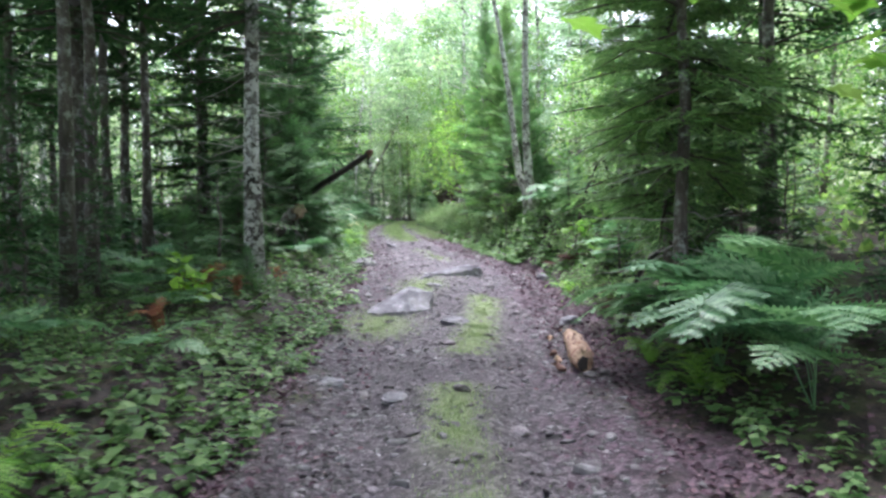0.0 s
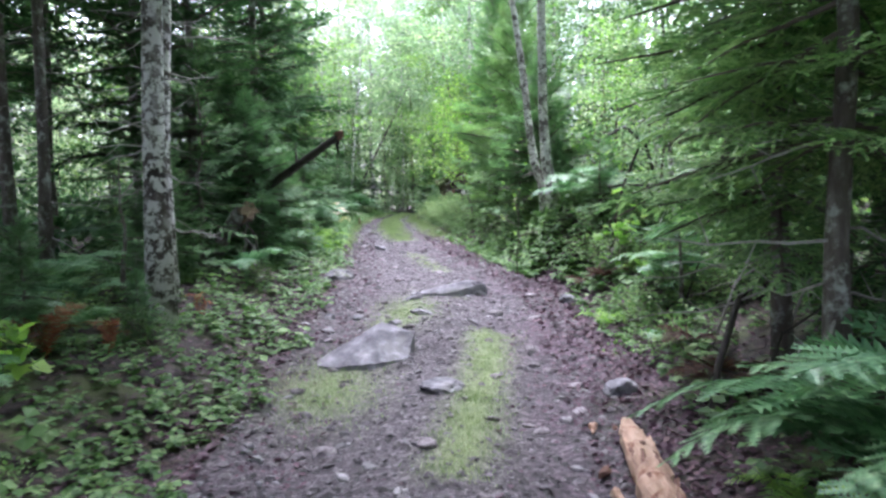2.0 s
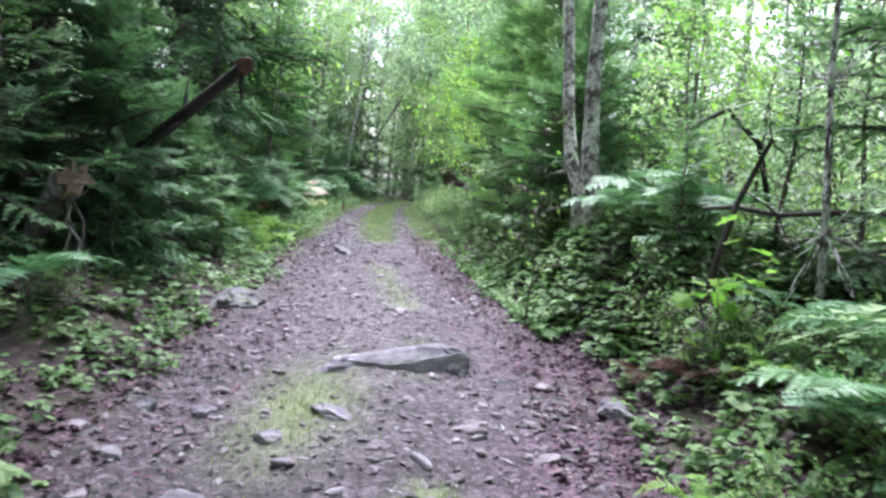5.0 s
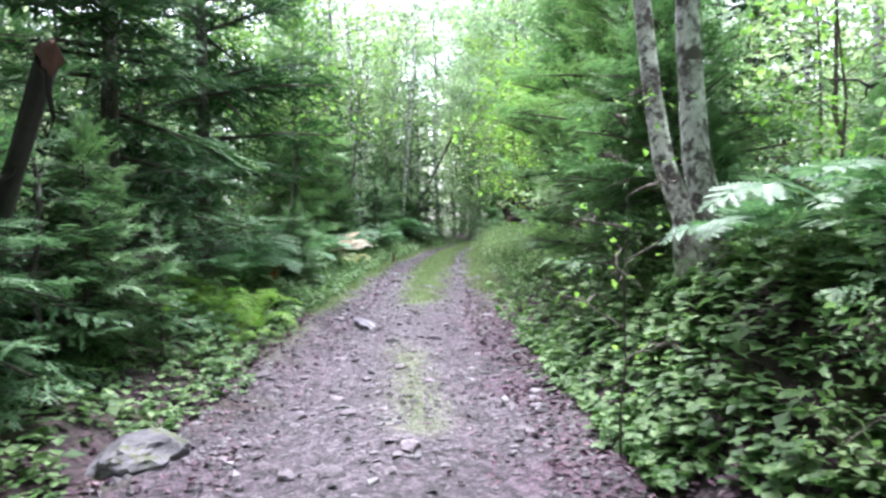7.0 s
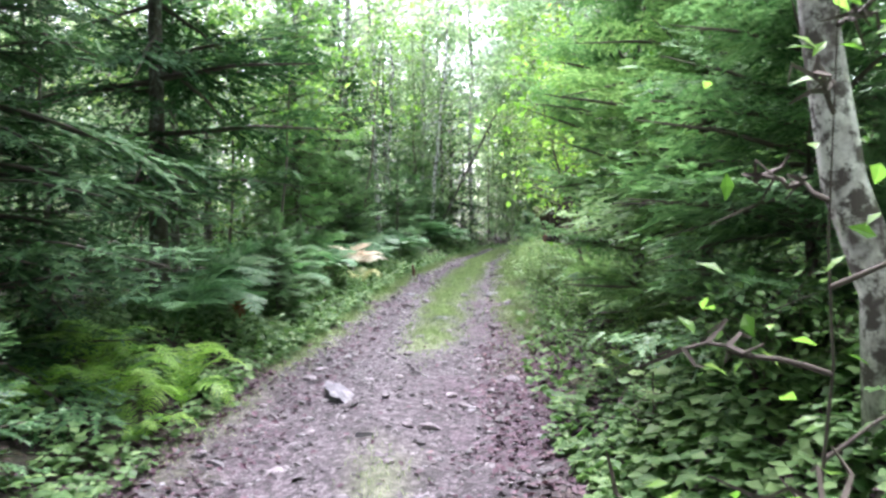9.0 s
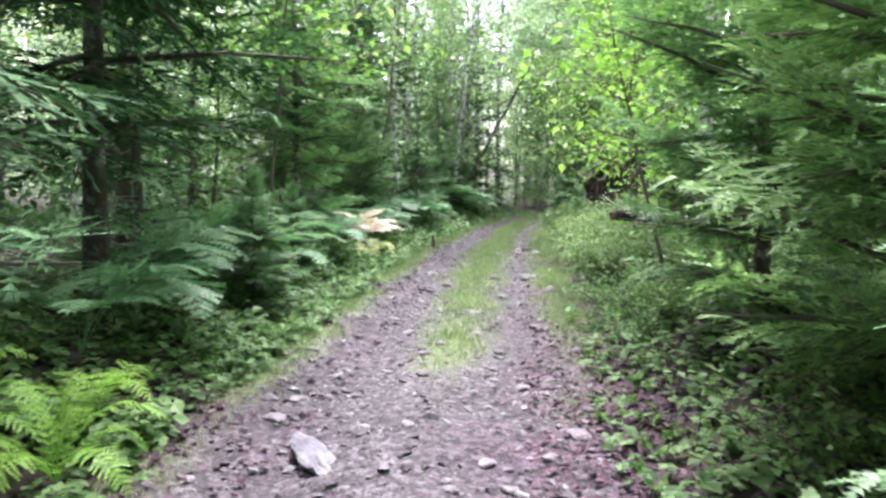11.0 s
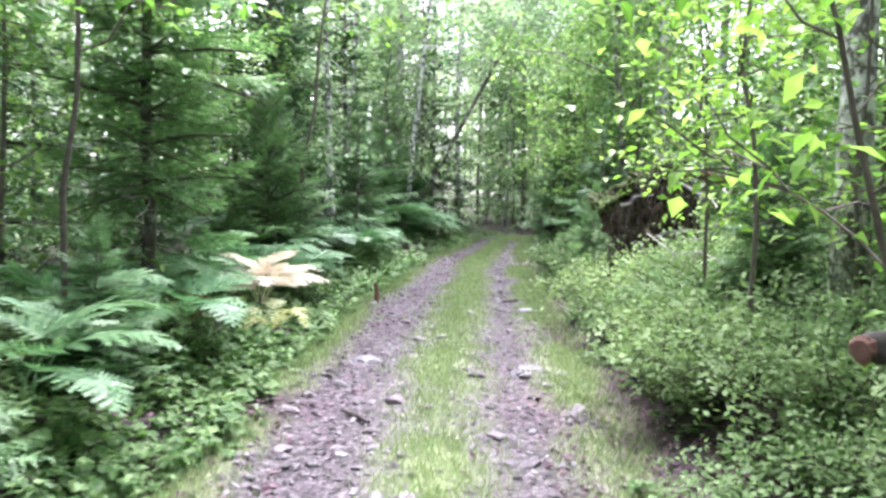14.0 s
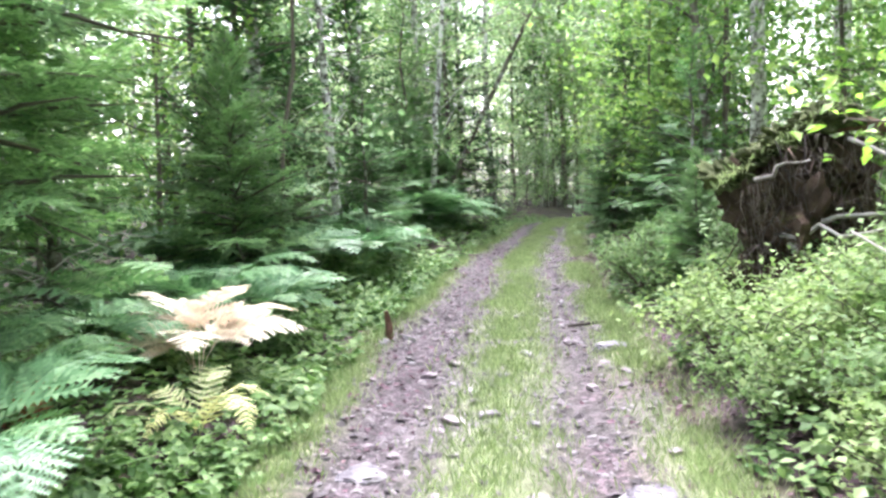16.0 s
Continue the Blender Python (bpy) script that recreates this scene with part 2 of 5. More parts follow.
class Soup:
    """Gathers triangles for one mesh."""

    def __init__(self):
        self.v, self.f, self.n = [], [], 0

    def add(self, v, f):
        v, f = np.asarray(v, float).reshape(-1, 3), np.asarray(f, int).reshape(-1, 3)
        self.v.append(v)
        self.f.append(f + self.n)
        self.n += len(v)
        return self

    def stamp(self, shape, mats):
        """Copies of a (vertices, triangles) shape under an array of 4 x 4 matrices."""
        v, f = shape
        mats = np.asarray(mats).reshape(-1, 4, 4)
        hv = np.c_[v, np.ones(len(v))]
        out = np.einsum("kij,nj->kni", mats, hv)[:, :, :3].reshape(-1, 3)
        ff = (f[None] + (np.arange(len(mats)) * len(v))[:, None, None]).reshape(-1, 3)
        return self.add(out, ff)

    def shape(self):
        return np.concatenate(self.v), np.concatenate(self.f)

    def mesh(self, name, material, smooth=False):
        v, f = self.shape()
        me = bpy.data.meshes.new(name)
        me.vertices.add(len(v))
        me.vertices.foreach_set("co", v.astype(np.float32).ravel())
        me.loops.add(len(f) * 3)
        me.loops.foreach_set("vertex_index", f.astype(np.int32).ravel())
        me.polygons.add(len(f))
        me.polygons.foreach_set("loop_start", np.arange(0, len(f) * 3, 3, dtype=np.int32))
        me.polygons.foreach_set("use_smooth", np.full(len(f), smooth))
        me.update(calc_edges=True)
        me.materials.append(material)
        return me


def thing(name, place, label, category, group="", turn=0.0, size=1.0):
    ob = new(name)
    ob.empty_display_size = 0.1
    ob.matrix_world = pose(*place, 0, 0, turn) @ Matrix.Scale(size, 4)
    return tagged(ob, label, category, group)


def part(name, mesh, parent, label="", m=None, kind=""):
    ob = new(name, mesh)
    ob.parent = parent
    if m is not None:
        ob.matrix_basis = m
    return tagged(ob, label, kind=kind)


def mats_of(pos, yaw, pitch, roll, size):
    """Arrays of places, angles (radians) and sizes to matrices: roll about y, then pitch about x, then yaw about z."""
    pos = np.asarray(pos, float).reshape(-1, 3)
    n = len(pos)
    yaw, pitch, roll = (np.broadcast_to(np.asarray(a, float), n) for a in (yaw, pitch, roll))
    size = np.asarray(size, float)
    size = np.broadcast_to(size[:, None] if size.ndim == 1 and len(size) == n else size, (n, 3))
    cz, sz, cx, sx, cy, sy = np.cos(yaw), np.sin(yaw), np.cos(pitch), np.sin(pitch), np.cos(roll), np.sin(roll)
    o, z = np.ones(n), np.zeros(n)
    rz = np.array([[cz, -sz, z], [sz, cz, z], [z, z, o]]).transpose(2, 0, 1)
    rx = np.array([[o, z, z], [z, cx, -sx], [z, sx, cx]]).transpose(2, 0, 1)
    ry = np.array([[cy, z, sy], [z, o, z], [-sy, z, cy]]).transpose(2, 0, 1)
    out = np.zeros((n, 4, 4))
    out[:, :3, :3] = (rz @ rx @ ry) * size[:, None, :]
    out[:, :3, 3], out[:, 3, 3] = pos, 1
    return out


def tube(points, radii, sides=7, cap=True, knobs=0.0):
    """A tapered round stick along points."""
    p = np.asarray(points, float)
    r = np.broadcast_to(np.asarray(radii, float), len(p))
    d = np.gradient(p, axis=0)
    d /= np.linalg.norm(d, axis=1)[:, None] + 1e-9
    ref = np.where(np.abs(d[:, 2:3]) > 0.9, [[1.0, 0, 0]], [[0, 0, 1.0]])
    a = np.cross(d, ref)
    a /= np.linalg.norm(a, axis=1)[:, None]
    b = np.cross(d, a)
    ang = np.linspace(0, 2 * np.pi, sides, endpoint=False)
    rr = r[:, None] * (1 + knobs * rng.standard_normal((len(p), sides)))
    v = p[:, None] + rr[..., None] * (np.cos(ang)[None, :, None] * a[:, None] + np.sin(ang)[None, :, None] * b[:, None])
    v = v.reshape(-1, 3)
    f = []
    for i in range(len(p) - 1):
        for j in range(sides):
            q, w = i * sides + j, i * sides + (j + 1) % sides
            f += [(q, w, w + sides), (q, w + sides, q + sides)]
    if cap:
        for i in (0, len(p) - 1):
            v = np.vstack([v, p[i]])
            f += [(len(v) - 1, i * sides + (j + 1) % sides, i * sides + j) for j in range(sides)]
    return v, np.array(f)


def bent(start, end, n=6, sag=0.0, wobble=0.0):
    s = np.linspace(0, 1, n)[:, None]
    p = np.asarray(start) * (1 - s) + np.asarray(end) * s
    p = p + wobble * rng.standard_normal((n, 3)) * (s > 0)
    p[:, 2] -= sag * (s[:, 0] * (1 - s[:, 0])) * 4
    return p


def smooth(a, b, x):
    t = np.clip((x - a) / (b - a), 0, 1)
    return t * t * (3 - 2 * t)


def hashed(i, j, k):
    h = np.sin(i * 127.1 + j * 311.7 + k * 74.7) * 43758.5453
    return h - np.floor(h)


def grain(x, y, scale, k=0):
    """Smooth noise from -1 to 1 over the plan."""
    x, y = np.asarray(x, float) * scale, np.asarray(y, float) * scale
    i, j = np.floor(x), np.floor(y)
    u, v = x - i, y - j
    u, v = u * u * (3 - 2 * u), v * v * (3 - 2 * v)
    a, b, c, d = hashed(i, j, k), hashed(i + 1, j, k), hashed(i, j + 1, k), hashed(i + 1, j + 1, k)
    return 2 * ((a * (1 - u) + b * u) * (1 - v) + (c * (1 - u) + d * u) * v) - 1


# ---- the lie of the land ----
EDGE_Y = [-60, 0, 5, 9.5, 13.5, 16, 19.5, 22, 25, 29, 34, 40, 45, 51, 60]
EDGE_L = [-1.1, -1.08, -1.12, -1.24, -1.34, -1.5, -1.95, -2.2, -2.55, -2.82, -2.95, -2.7, -1.7, 1.6, 9]
EDGE_R = [1.3, 1.3, 1.22, 1.5, 1.42, 0.95, 0.25, 0.05, -0.4, -0.85, -1.35, -1.45, -0.2, 3.6, 11.5]
RISE_Y = [-60, 0, 3.2, 6.1, 9.0, 12, 14, 16.6, 19.5, 22.4, 28, 34, 40, 47, 60, 400]
RISE_Z = [-2.0, 0.0, 0.18, 0.26, 0.32, 0.52, 0.69, 0.8, 0.95, 1.0, 1.16, 1.29, 1.43, 1.25, 1.2, 8.0]


def off_track(x, y):
    """Metres outside the track's edge (inside: negative)."""
    return np.maximum(np.interp(y, EDGE_Y, EDGE_L) - x, x - np.interp(y, EDGE_Y, EDGE_R))


def track_u(x, y):
    """Across the track: -1 at its one edge, 1 at the other."""
    lo, hi = np.interp(y, EDGE_Y, EDGE_L), np.interp(y, EDGE_Y, EDGE_R)
    return (2 * x - lo - hi) / (hi - lo)


def land(x, y):
    x, y = np.asarray(x, float), np.asarray(y, float)
    d, u = off_track(x, y), track_u(x, y)
    z = np.interp(y, RISE_Y, RISE_Z)
    inside = smooth(0.15, -0.15, d)
    z = z + inside * (0.03 * np.cos(u * 6.0) - 0.01 + 0.018 * grain(x, y, 3.1, 1) + 0.012 * grain(x, y, 9, 2))
    left = 0.3 * smooth(0.0, 1.3, d) * (u < 0)
    steep = smooth(12.5, 14.5, y) * smooth(20, 16.5, y)
    right = (0.18 + 0.3 * smooth(6, 11, y) + 0.42 * steep) * smooth(0.0, 1.0, d / (1.4 - 0.6 * steep)) * (u > 0)
    rough = smooth(0.0, 0.8, d)
    z = z + left + right + rough * (0.1 * grain(x, y, 0.8, 3) + 0.06 * grain(x, y, 2.6, 4)) + smooth(3, 14, d) * 0.5 * grain(x, y, 0.16, 5)
    return z


def grass_at(x, y):
    """How grassy the track is, from 0 to 1."""
    d, u = off_track(x, y), track_u(x, y)
    far = smooth(19, 25, y)
    mid = np.exp(-((u - np.interp(y, [5.8, 11, 14, 17], [0.0, 0.32, 0.2, 0.05])) / (0.14 + 0.15 * far)) ** 2)
    patchy = smooth(-0.1, 0.45, grain(x, y, 0.75, 6) + 0.35 * grain(x, y, 2.5, 7) + 0.1 + 0.3 * smooth(13, 9, y))
    mid = mid * (1 - 0.6 * smooth(12, 14, y) * smooth(21, 18, y))
    g = mid * (patchy * (1 - far) + far * (0.45 + 0.55 * smooth(-0.5, 0.3, grain(x, y, 2.2, 17))))
    side = 0.95 * smooth(-0.9, 0.2, grain(x, y, 1.3, 18))
    g = np.maximum(g, far * side * np.exp(-((u - 0.98) / 0.22) ** 2))
    g = np.maximum(g, smooth(16, 20.5, y) * side * np.exp(-((u + 1.05) / 0.18) ** 2))
    g = np.maximum(g, 0.9 * np.exp(-(((x + 0.75) / 0.35) ** 2 + ((y - 9.3) / 0.8) ** 2)))
    g = np.maximum(g, 0.8 * np.exp(-(((x + 0.35) / 0.3) ** 2 + ((y - 12.2) / 0.8) ** 2)))
    return np.clip(g, 0, 1) * smooth(0.5, 0.1, d)


def build_ground():
    u = np.concatenate([np.arange(-2.3, 2.31, 0.075), 2.4 + np.arange(0, 5, 0.2), 7.5 * 1.35 ** np.arange(0, 14)])
    u = np.unique(np.concatenate([u, -u[u > 2.3]]))
    y = np.concatenate([-8 * 1.4 ** np.arange(11, 0, -1), np.arange(-8, 2, 0.4), np.arange(2, 42, 0.1), 42 * 1.12 ** np.arange(0, 21)])
    uu, yy = np.meshgrid(u, y)
    centre = (np.interp(yy, EDGE_Y, EDGE_L) + np.interp(yy, EDGE_Y, EDGE_R)) / 2
    xx = uu + centre * np.clip(1 - (np.abs(uu) - 20) / 100, 0, 1)
    zz = land(xx, yy)
    n, k = len(u), len(y)
    q = np.arange(n * k).reshape(k, n)
    a, b, c, e = q[:-1, :-1].ravel(), q[:-1, 1:].ravel(), q[1:, 1:].ravel(), q[1:, :-1].ravel()
    s = Soup().add(np.c_[xx.ravel(), yy.ravel(), zz.ravel()], np.vstack([np.c_[a, b, c], np.c_[a, c, e]]))
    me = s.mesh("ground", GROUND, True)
    off = off_track(xx, yy)
    d = off.ravel() + 0.22 * grain(xx, yy, 1.7, 8).ravel() + 0.12 * grain(xx, yy, 6, 9).ravel()
    me.attributes.new("track", "FLOAT", "POINT").data.foreach_set("value", smooth(0.1, -0.25, d).astype(np.float32))
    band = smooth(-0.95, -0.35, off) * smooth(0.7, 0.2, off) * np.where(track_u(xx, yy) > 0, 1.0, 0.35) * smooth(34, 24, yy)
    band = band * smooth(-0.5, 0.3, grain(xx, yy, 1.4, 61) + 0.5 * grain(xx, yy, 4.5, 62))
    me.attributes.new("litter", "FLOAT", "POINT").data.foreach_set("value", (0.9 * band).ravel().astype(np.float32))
    me.attributes.new("grass", "FLOAT", "POINT").data.foreach_set("value", (0.85 * grass_at(xx, yy)).ravel().astype(np.float32))
    return tagged(new("ground", me), "stony dirt track between mossy forest banks", "ground", kind="structure")


ground = build_ground()


# ---- foliage shapes ----
def feather(base, way, up, length, width, teeth, sag=0.0):
    """A twig or leaflet edged with forward-pointing teeth on both sides."""
    base, way, up = (np.asarray(a, float) for a in (base, way, up))
    side = np.cross(way, up)
    side /= np.linalg.norm(side) + 1e-9
    s = np.arange(teeth) / teeth
    taper = (1 - 0.75 * s ** 1.5) * width
    v = []
    for k in range(teeth):
        low = np.array([0, 0, -sag * length])
        a, b = base + way * length * s[k] + low * s[k] ** 2, base + way * length * (s[k] + 1.05 / teeth) + low * (s[k] + 1.0 / teeth) ** 2
        for sign in (1, -1):
            tip = base + way * length * (s[k] + 1.35 / teeth) + low * (s[k] + 1.2 / teeth) ** 2 + sign * side * taper[k] + up * taper[k] * 0.15
            v += [a, b, tip] if sign > 0 else [b, a, tip]
    return np.array(v), np.arange(len(v)).reshape(-1, 3)


def spray(pairs, teeth, width=0.045, spread=0.42, sub=False, hang=0.13):
    """A conifer bough one metre long along +y, flat, tips hanging a little."""
    s = Soup()
    for i in range(pairs + 1):
        t = 0.1 + 0.87 * i / pairs
        length = spread * (1 - t) ** 0.75 * rng.uniform(0.5, 1.2) + 0.07
        for sign in (1, -1):
            ang = radians(rng.uniform(35, 68)) if i < pairs else radians(rng.uniform(0, 25))
            way = np.array([sign * math.sin(ang), math.cos(ang), rng.uniform(-0.4, 0.18)])
            base = np.array([0, t, -hang * t * t + (0.1 * t ** 4 if hang > 0 else 0) + rng.uniform(-0.012, 0.012)])
            up = np.array([rng.uniform(-0.4, 0.4), rng.uniform(-0.3, 0.3), 1.0])
            s.add(*feather(base, way, up, length, width, teeth, rng.uniform(-0.05, 0.22)))
            if sub and length > 0.16:
                for q in (0.35, 0.7):
                    for g in (1, -1):
                        w2 = way + g * 0.9 * np.cross(way, (0, 0, 1))
                        w2 /= np.linalg.norm(w2)
                        s.add(*feather(base + way * length * q, w2, up, length * rng.uniform(0.3, 0.5), width * 0.8, max(3, teeth // 2), rng.uniform(-0.1, 0.25)))
    return s.shape()


SPRAYS_FINE = [spray(13, 7, 0.027, sub=True) for _ in range(4)]
SPRAYS = [spray(9, 4, 0.052) for _ in range(4)]
SPRAYS_FIR = [spray(13, 7, 0.029, sub=True, hang=-0.06) for _ in range(4)]
SPRAYS_FAR = [spray(6, 3, 0.085, 0.5) for _ in range(3)]

OVAL = (np.array([(0, 0, 0), (0.28, 0.45, 0.07), (0, 0.5, 0), (-0.28, 0.45, 0.07), (0, 1.0, -0.1)]), np.array([(0, 1, 2), (0, 2, 3), (1, 4, 2), (2, 4, 3)]))
KITE = (np.array([(0, 0, 0), (0.33, 0.5, 0.06), (0, 1.0, -0.06), (-0.33, 0.5, 0.06)]), np.array([(0, 1, 2), (0, 2, 3)]))


def maple_leaf():
    rim = [(0, 0), (0.3, -0.04), (0.5, 0.2), (0.32, 0.3), (0.55, 0.62), (0.3, 0.58), (0.16, 0.7), (0, 1.0)]
    rim = rim + [(-x, y) for x, y in rim[-2:0:-1]]
    v = [(0, 0.35, 0.0)] + [(x, y, 0.12 * abs(x) - 0.1 * y * y) for x, y in rim]
    n = len(rim)
    return np.array(v), np.array([(0, 1 + i, 1 + (i + 1) % n) for i in range(n)])


MAPLE = maple_leaf()


# ---- trees ----
def trunk_line(height, lean=(0, 0), wobble=0.02, n=9):
    s = np.linspace(0, 1, n)
    p = np.c_[lean[0] * s * height, lean[1] * s * height, s * height]
    p[1:-1, :2] += wobble * rng.standard_normal((n - 2, 2))
    return p


def trunk_mesh(line, radius, bark, sides=10, flare=1.35, top=0.12):
    s = np.linspace(0, 1, len(line))
    r = radius * ((1 - s) * (1 - top) + top)
    r[0] *= flare
    line = line.copy()
    line[0, 2] -= 0.25
    return Soup().add(*tube(line, r, sides, True, 0.03)).mesh("trunk", bark, True)


def spruce_meshes(height, width, bare, sprays, step, per, needles, radius, bark=None, lift=0.25, lean=(0, 0), dead=True):
    """Meshes of one spruce or fir: trunk, boughs, needles and, below the crown, dead branches."""
    line = trunk_line(height, lean)
    crown, wood, snags = Soup(), Soup(), Soup()
    z = bare
    while z < height * 0.985:
        t = (z - bare) / (height - bare)
        reach = width * (1 - t) ** 0.75 * (0.75 + 0.25 * min(1, t * 6)) + 0.1
        axis = np.array([np.interp(z, line[:, 2], line[:, 0]), np.interp(z, line[:, 2], line[:, 1]), z])
        k = max(3, int(per * (0.6 + 0.4 * (1 - t)) * (1.0 if z < 5.0 else 0.8)))
        for i in range(k):
            az = 2 * math.pi * (i + rng.uniform(-0.35, 0.35)) / k + z * 2.4
            r = reach * rng.uniform(0.62, 1.12)
            tilt = (lift + 0.75 * t ** 2) - 0.32 * (1 - t) + rng.uniform(-0.28, 0.28)
            at = axis + (0, 0, rng.uniform(-step, step) * 0.4)
            m = mats_of(at, az, tilt, rng.uniform(-0.25, 0.25), r)
            kinds = sprays if z < (5.0 if sprays is not SPRAYS else 3.8) else SPRAYS_FAR
            crown.stamp(kinds[int(rng.integers(len(kinds)))], m)
            pts = np.array([(0, 0, 0), (0, 0.5, -0.03), (0, 0.95, -0.12)])
            pts = (np.c_[pts, np.ones(3)] @ m[0].T)[:, :3]
            if z < 6.0:
                wood.add(*tube(pts, np.array([0.02, 0.012, 0.003]) * r, 3, False))
        z += step * rng.uniform(0.75, 1.25) * (0.7 + 0.6 * (1 - t)) * (1.0 if z < 5.0 else 1.6)
    made = [("trunk", trunk_mesh(line, radius, bark or BARK_DARK)), ("crown", crown.mesh("crown", needles)), ("bough_wood", wood.mesh("bough_wood", BARK_TWIG, True))]
    if dead and bare > 0.7:
        for _ in range(int(bare * 7)):
            h, az, r = rng.uniform(0.4, bare + 0.3), rng.uniform(0, 6.28), rng.uniform(0.3, 1.1) * min(1, width)
            a = np.array([np.interp(h, line[:, 2], line[:, 0]), np.interp(h, line[:, 2], line[:, 1]), h])
            b = a + (r * math.cos(az), r * math.sin(az), rng.uniform(-0.35, 0.15) * r)
            pts = bent(a, b, 5, 0.04, 0.02)
            snags.add(*tube(pts, np.linspace(0.011, 0.003, 5), 3, False))
            for q in (2, 3):
                snags.add(*tube(bent(pts[q], pts[q] + rng.uniform(-0.2, 0.2, 3), 3), (0.005, 0.003, 0.002), 3, False))
        made.append(("dead_twigwork", snags.mesh("dead_twigwork", DEADWOOD)))
    return made


def broadleaf_meshes(height, radius, bare, spread, limbs, leaves, leaf, size, material, bark, lean=(0, 0), twigs=3, flat=0.5, forward=None, line=None):
    """Meshes of one broad-leaved tree: trunk, limbs and leaves in loose layered clumps."""
    line = trunk_line(height, lean, 0.04 * min(1.0, height / 6)) if line is None else np.array(line, float)
    crown, fine = Soup(), Soup()
    ends, made = [], []
    for i in range(limbs):
        wood = Soup()
        t = i / max(1, limbs - 1)
        z = bare + (height * 0.97 - bare) * t
        a = np.array([np.interp(z, line[:, 2], line[:, 0]), np.interp(z, line[:, 2], line[:, 1]), z])
        az = i * 2.4 + rng.uniform(-0.5, 0.5) if forward is None else forward + rng.uniform(-0.6, 0.6)
        r = spread * (0.55 + 0.6 * math.sin(math.pi * min(1, 0.25 + 0.75 * t))) * rng.uniform(0.6, 1.1) * (1 - 0.45 * t)
        b = a + (r * math.cos(az), r * math.sin(az), r * rng.uniform(0.15, 0.6))
        pts = bent(a, b, 7, -0.06 * r, 0.03 * r)
        wood.add(*tube(pts, np.linspace(max(0.006, radius * 0.35 * (1 - 0.6 * t)), 0.004, 7), 4, False))
        for q in range(2, 7):
            for _ in range(twigs):
                e = pts[q] + rng.normal(0, 0.28 * r, 3) * (1, 1, 0.45)
                if rng.random() < 0.5:
                    fine.add(*tube(bent(pts[q], e, 3, -0.02, 0.02), np.linspace(0.007, 0.002, 3), 3, False))
                ends += [(pts[q] * 0.5 + e * 0.5), e]
        made.append(("limb", wood.mesh("limb", bark, True)))
    ends = np.array(ends)
    pick = ends[rng.integers(len(ends), size=leaves)]
    pos = pick + rng.normal(0, 0.085 * spread ** 0.5 + size, (leaves, 3)) * (1, 1, 0.55)
    mats = mats_of(pos, rng.uniform(0, 6.28, leaves), rng.normal(-0.25, flat, leaves), rng.normal(0, flat, leaves), rng.uniform(0.6, 1.25, leaves) * size)
    crown.stamp(leaf, mats)
    return [("trunk", trunk_mesh(line, radius, bark, 9, 1.25, 0.15)), ("leaves", crown.mesh("leaves", material)), ("twigwork", fine.mesh("twigwork", bark)), *made]


def plant(name, made, x, y, label, category, group="", turn=0.0, size=1.0, sink=0.0):
    ob = thing(name, (x, y, float(land(x, y)) - sink), label, category, group, turn, size)
    for part_name, mesh in made:
        part(part_name, mesh, ob, kind="" if part_name in ("trunk", "limb") else "stuff")
    return ob


def again(ob, x, y, turn, size, sink=0.0):
    c = copy_thing(ob, pose(x, y, float(land(x, y)) - sink, 0, 0, turn) @ Matrix.Scale(size / ob.scale[0], 4))
    return c


# spruces beside the track, each where it stands
near_fir = "young fir with dense fresh green boughs down to the ground"
S2 = plant("spruce_tree", spruce_meshes(5.2, 1.3, 0.2, SPRAYS_FIR, 0.23, 8, NEEDLE_LIGHT, 0.045, None, 0.5), 1.5, 18.8, near_fir, "tree", "firs along the track")
S1 = plant("spruce_tree", spruce_meshes(5.8, 1.2, 0.25, SPRAYS_FIR, 0.25, 8, NEEDLE_LIGHT, 0.05, None, 0.5), 1.15, 20.6, near_fir, "tree", "firs along the track")
L1 = plant("spruce_tree", spruce_meshes(9.5, 1.75, 0.35, SPRAYS_FINE, 0.3, 7, NEEDLE, 0.1), -3.25, 17.6, "dark green spruce with drooping boughs to the ground", "tree", "spruces along the track")
L2 = plant("spruce_tree", spruce_meshes(11.0, 2.3, 1.5, SPRAYS_FINE, 0.36, 6, NEEDLE, 0.1), -3.9, 21.2, "dark spruce with long boughs over the track and dead lower branches", "tree", "spruces along the track")
R0 = plant("spruce_tree", spruce_meshes(8.5, 1.45, 1.15, SPRAYS_FINE, 0.27, 8, NEEDLE_LIGHT, 0.06), 2.4, 8.55, "green spruce with spreading feathery boughs and a bare lower trunk", "tree", "spruces along the track")
L3 = plant("spruce_tree", spruce_meshes(6.5, 1.15, 1.1, SPRAYS_FIR, 0.23, 8, NEEDLE_LIGHT, 0.06, None, 0.35), -4.12, 26.0, "green spruce with layered boughs down to the ferns", "tree", "spruces along the track")
R1 = plant("spruce_tree", spruce_meshes(8.0, 1.3, 1.5, SPRAYS_FINE, 0.28, 7, NEEDLE_LIGHT, 0.065), 2.1, 7.15, "green spruce with a bare dark lower trunk above the ferns", "tree", "spruces along the track")
L0 = plant("spruce_tree", spruce_meshes(8.0, 1.5, 0.3, SPRAYS_FINE, 0.27, 7, NEEDLE, 0.08), -3.5, 14.9, "dark green spruce with drooping boughs to the ground", "tree", "spruces along the track")
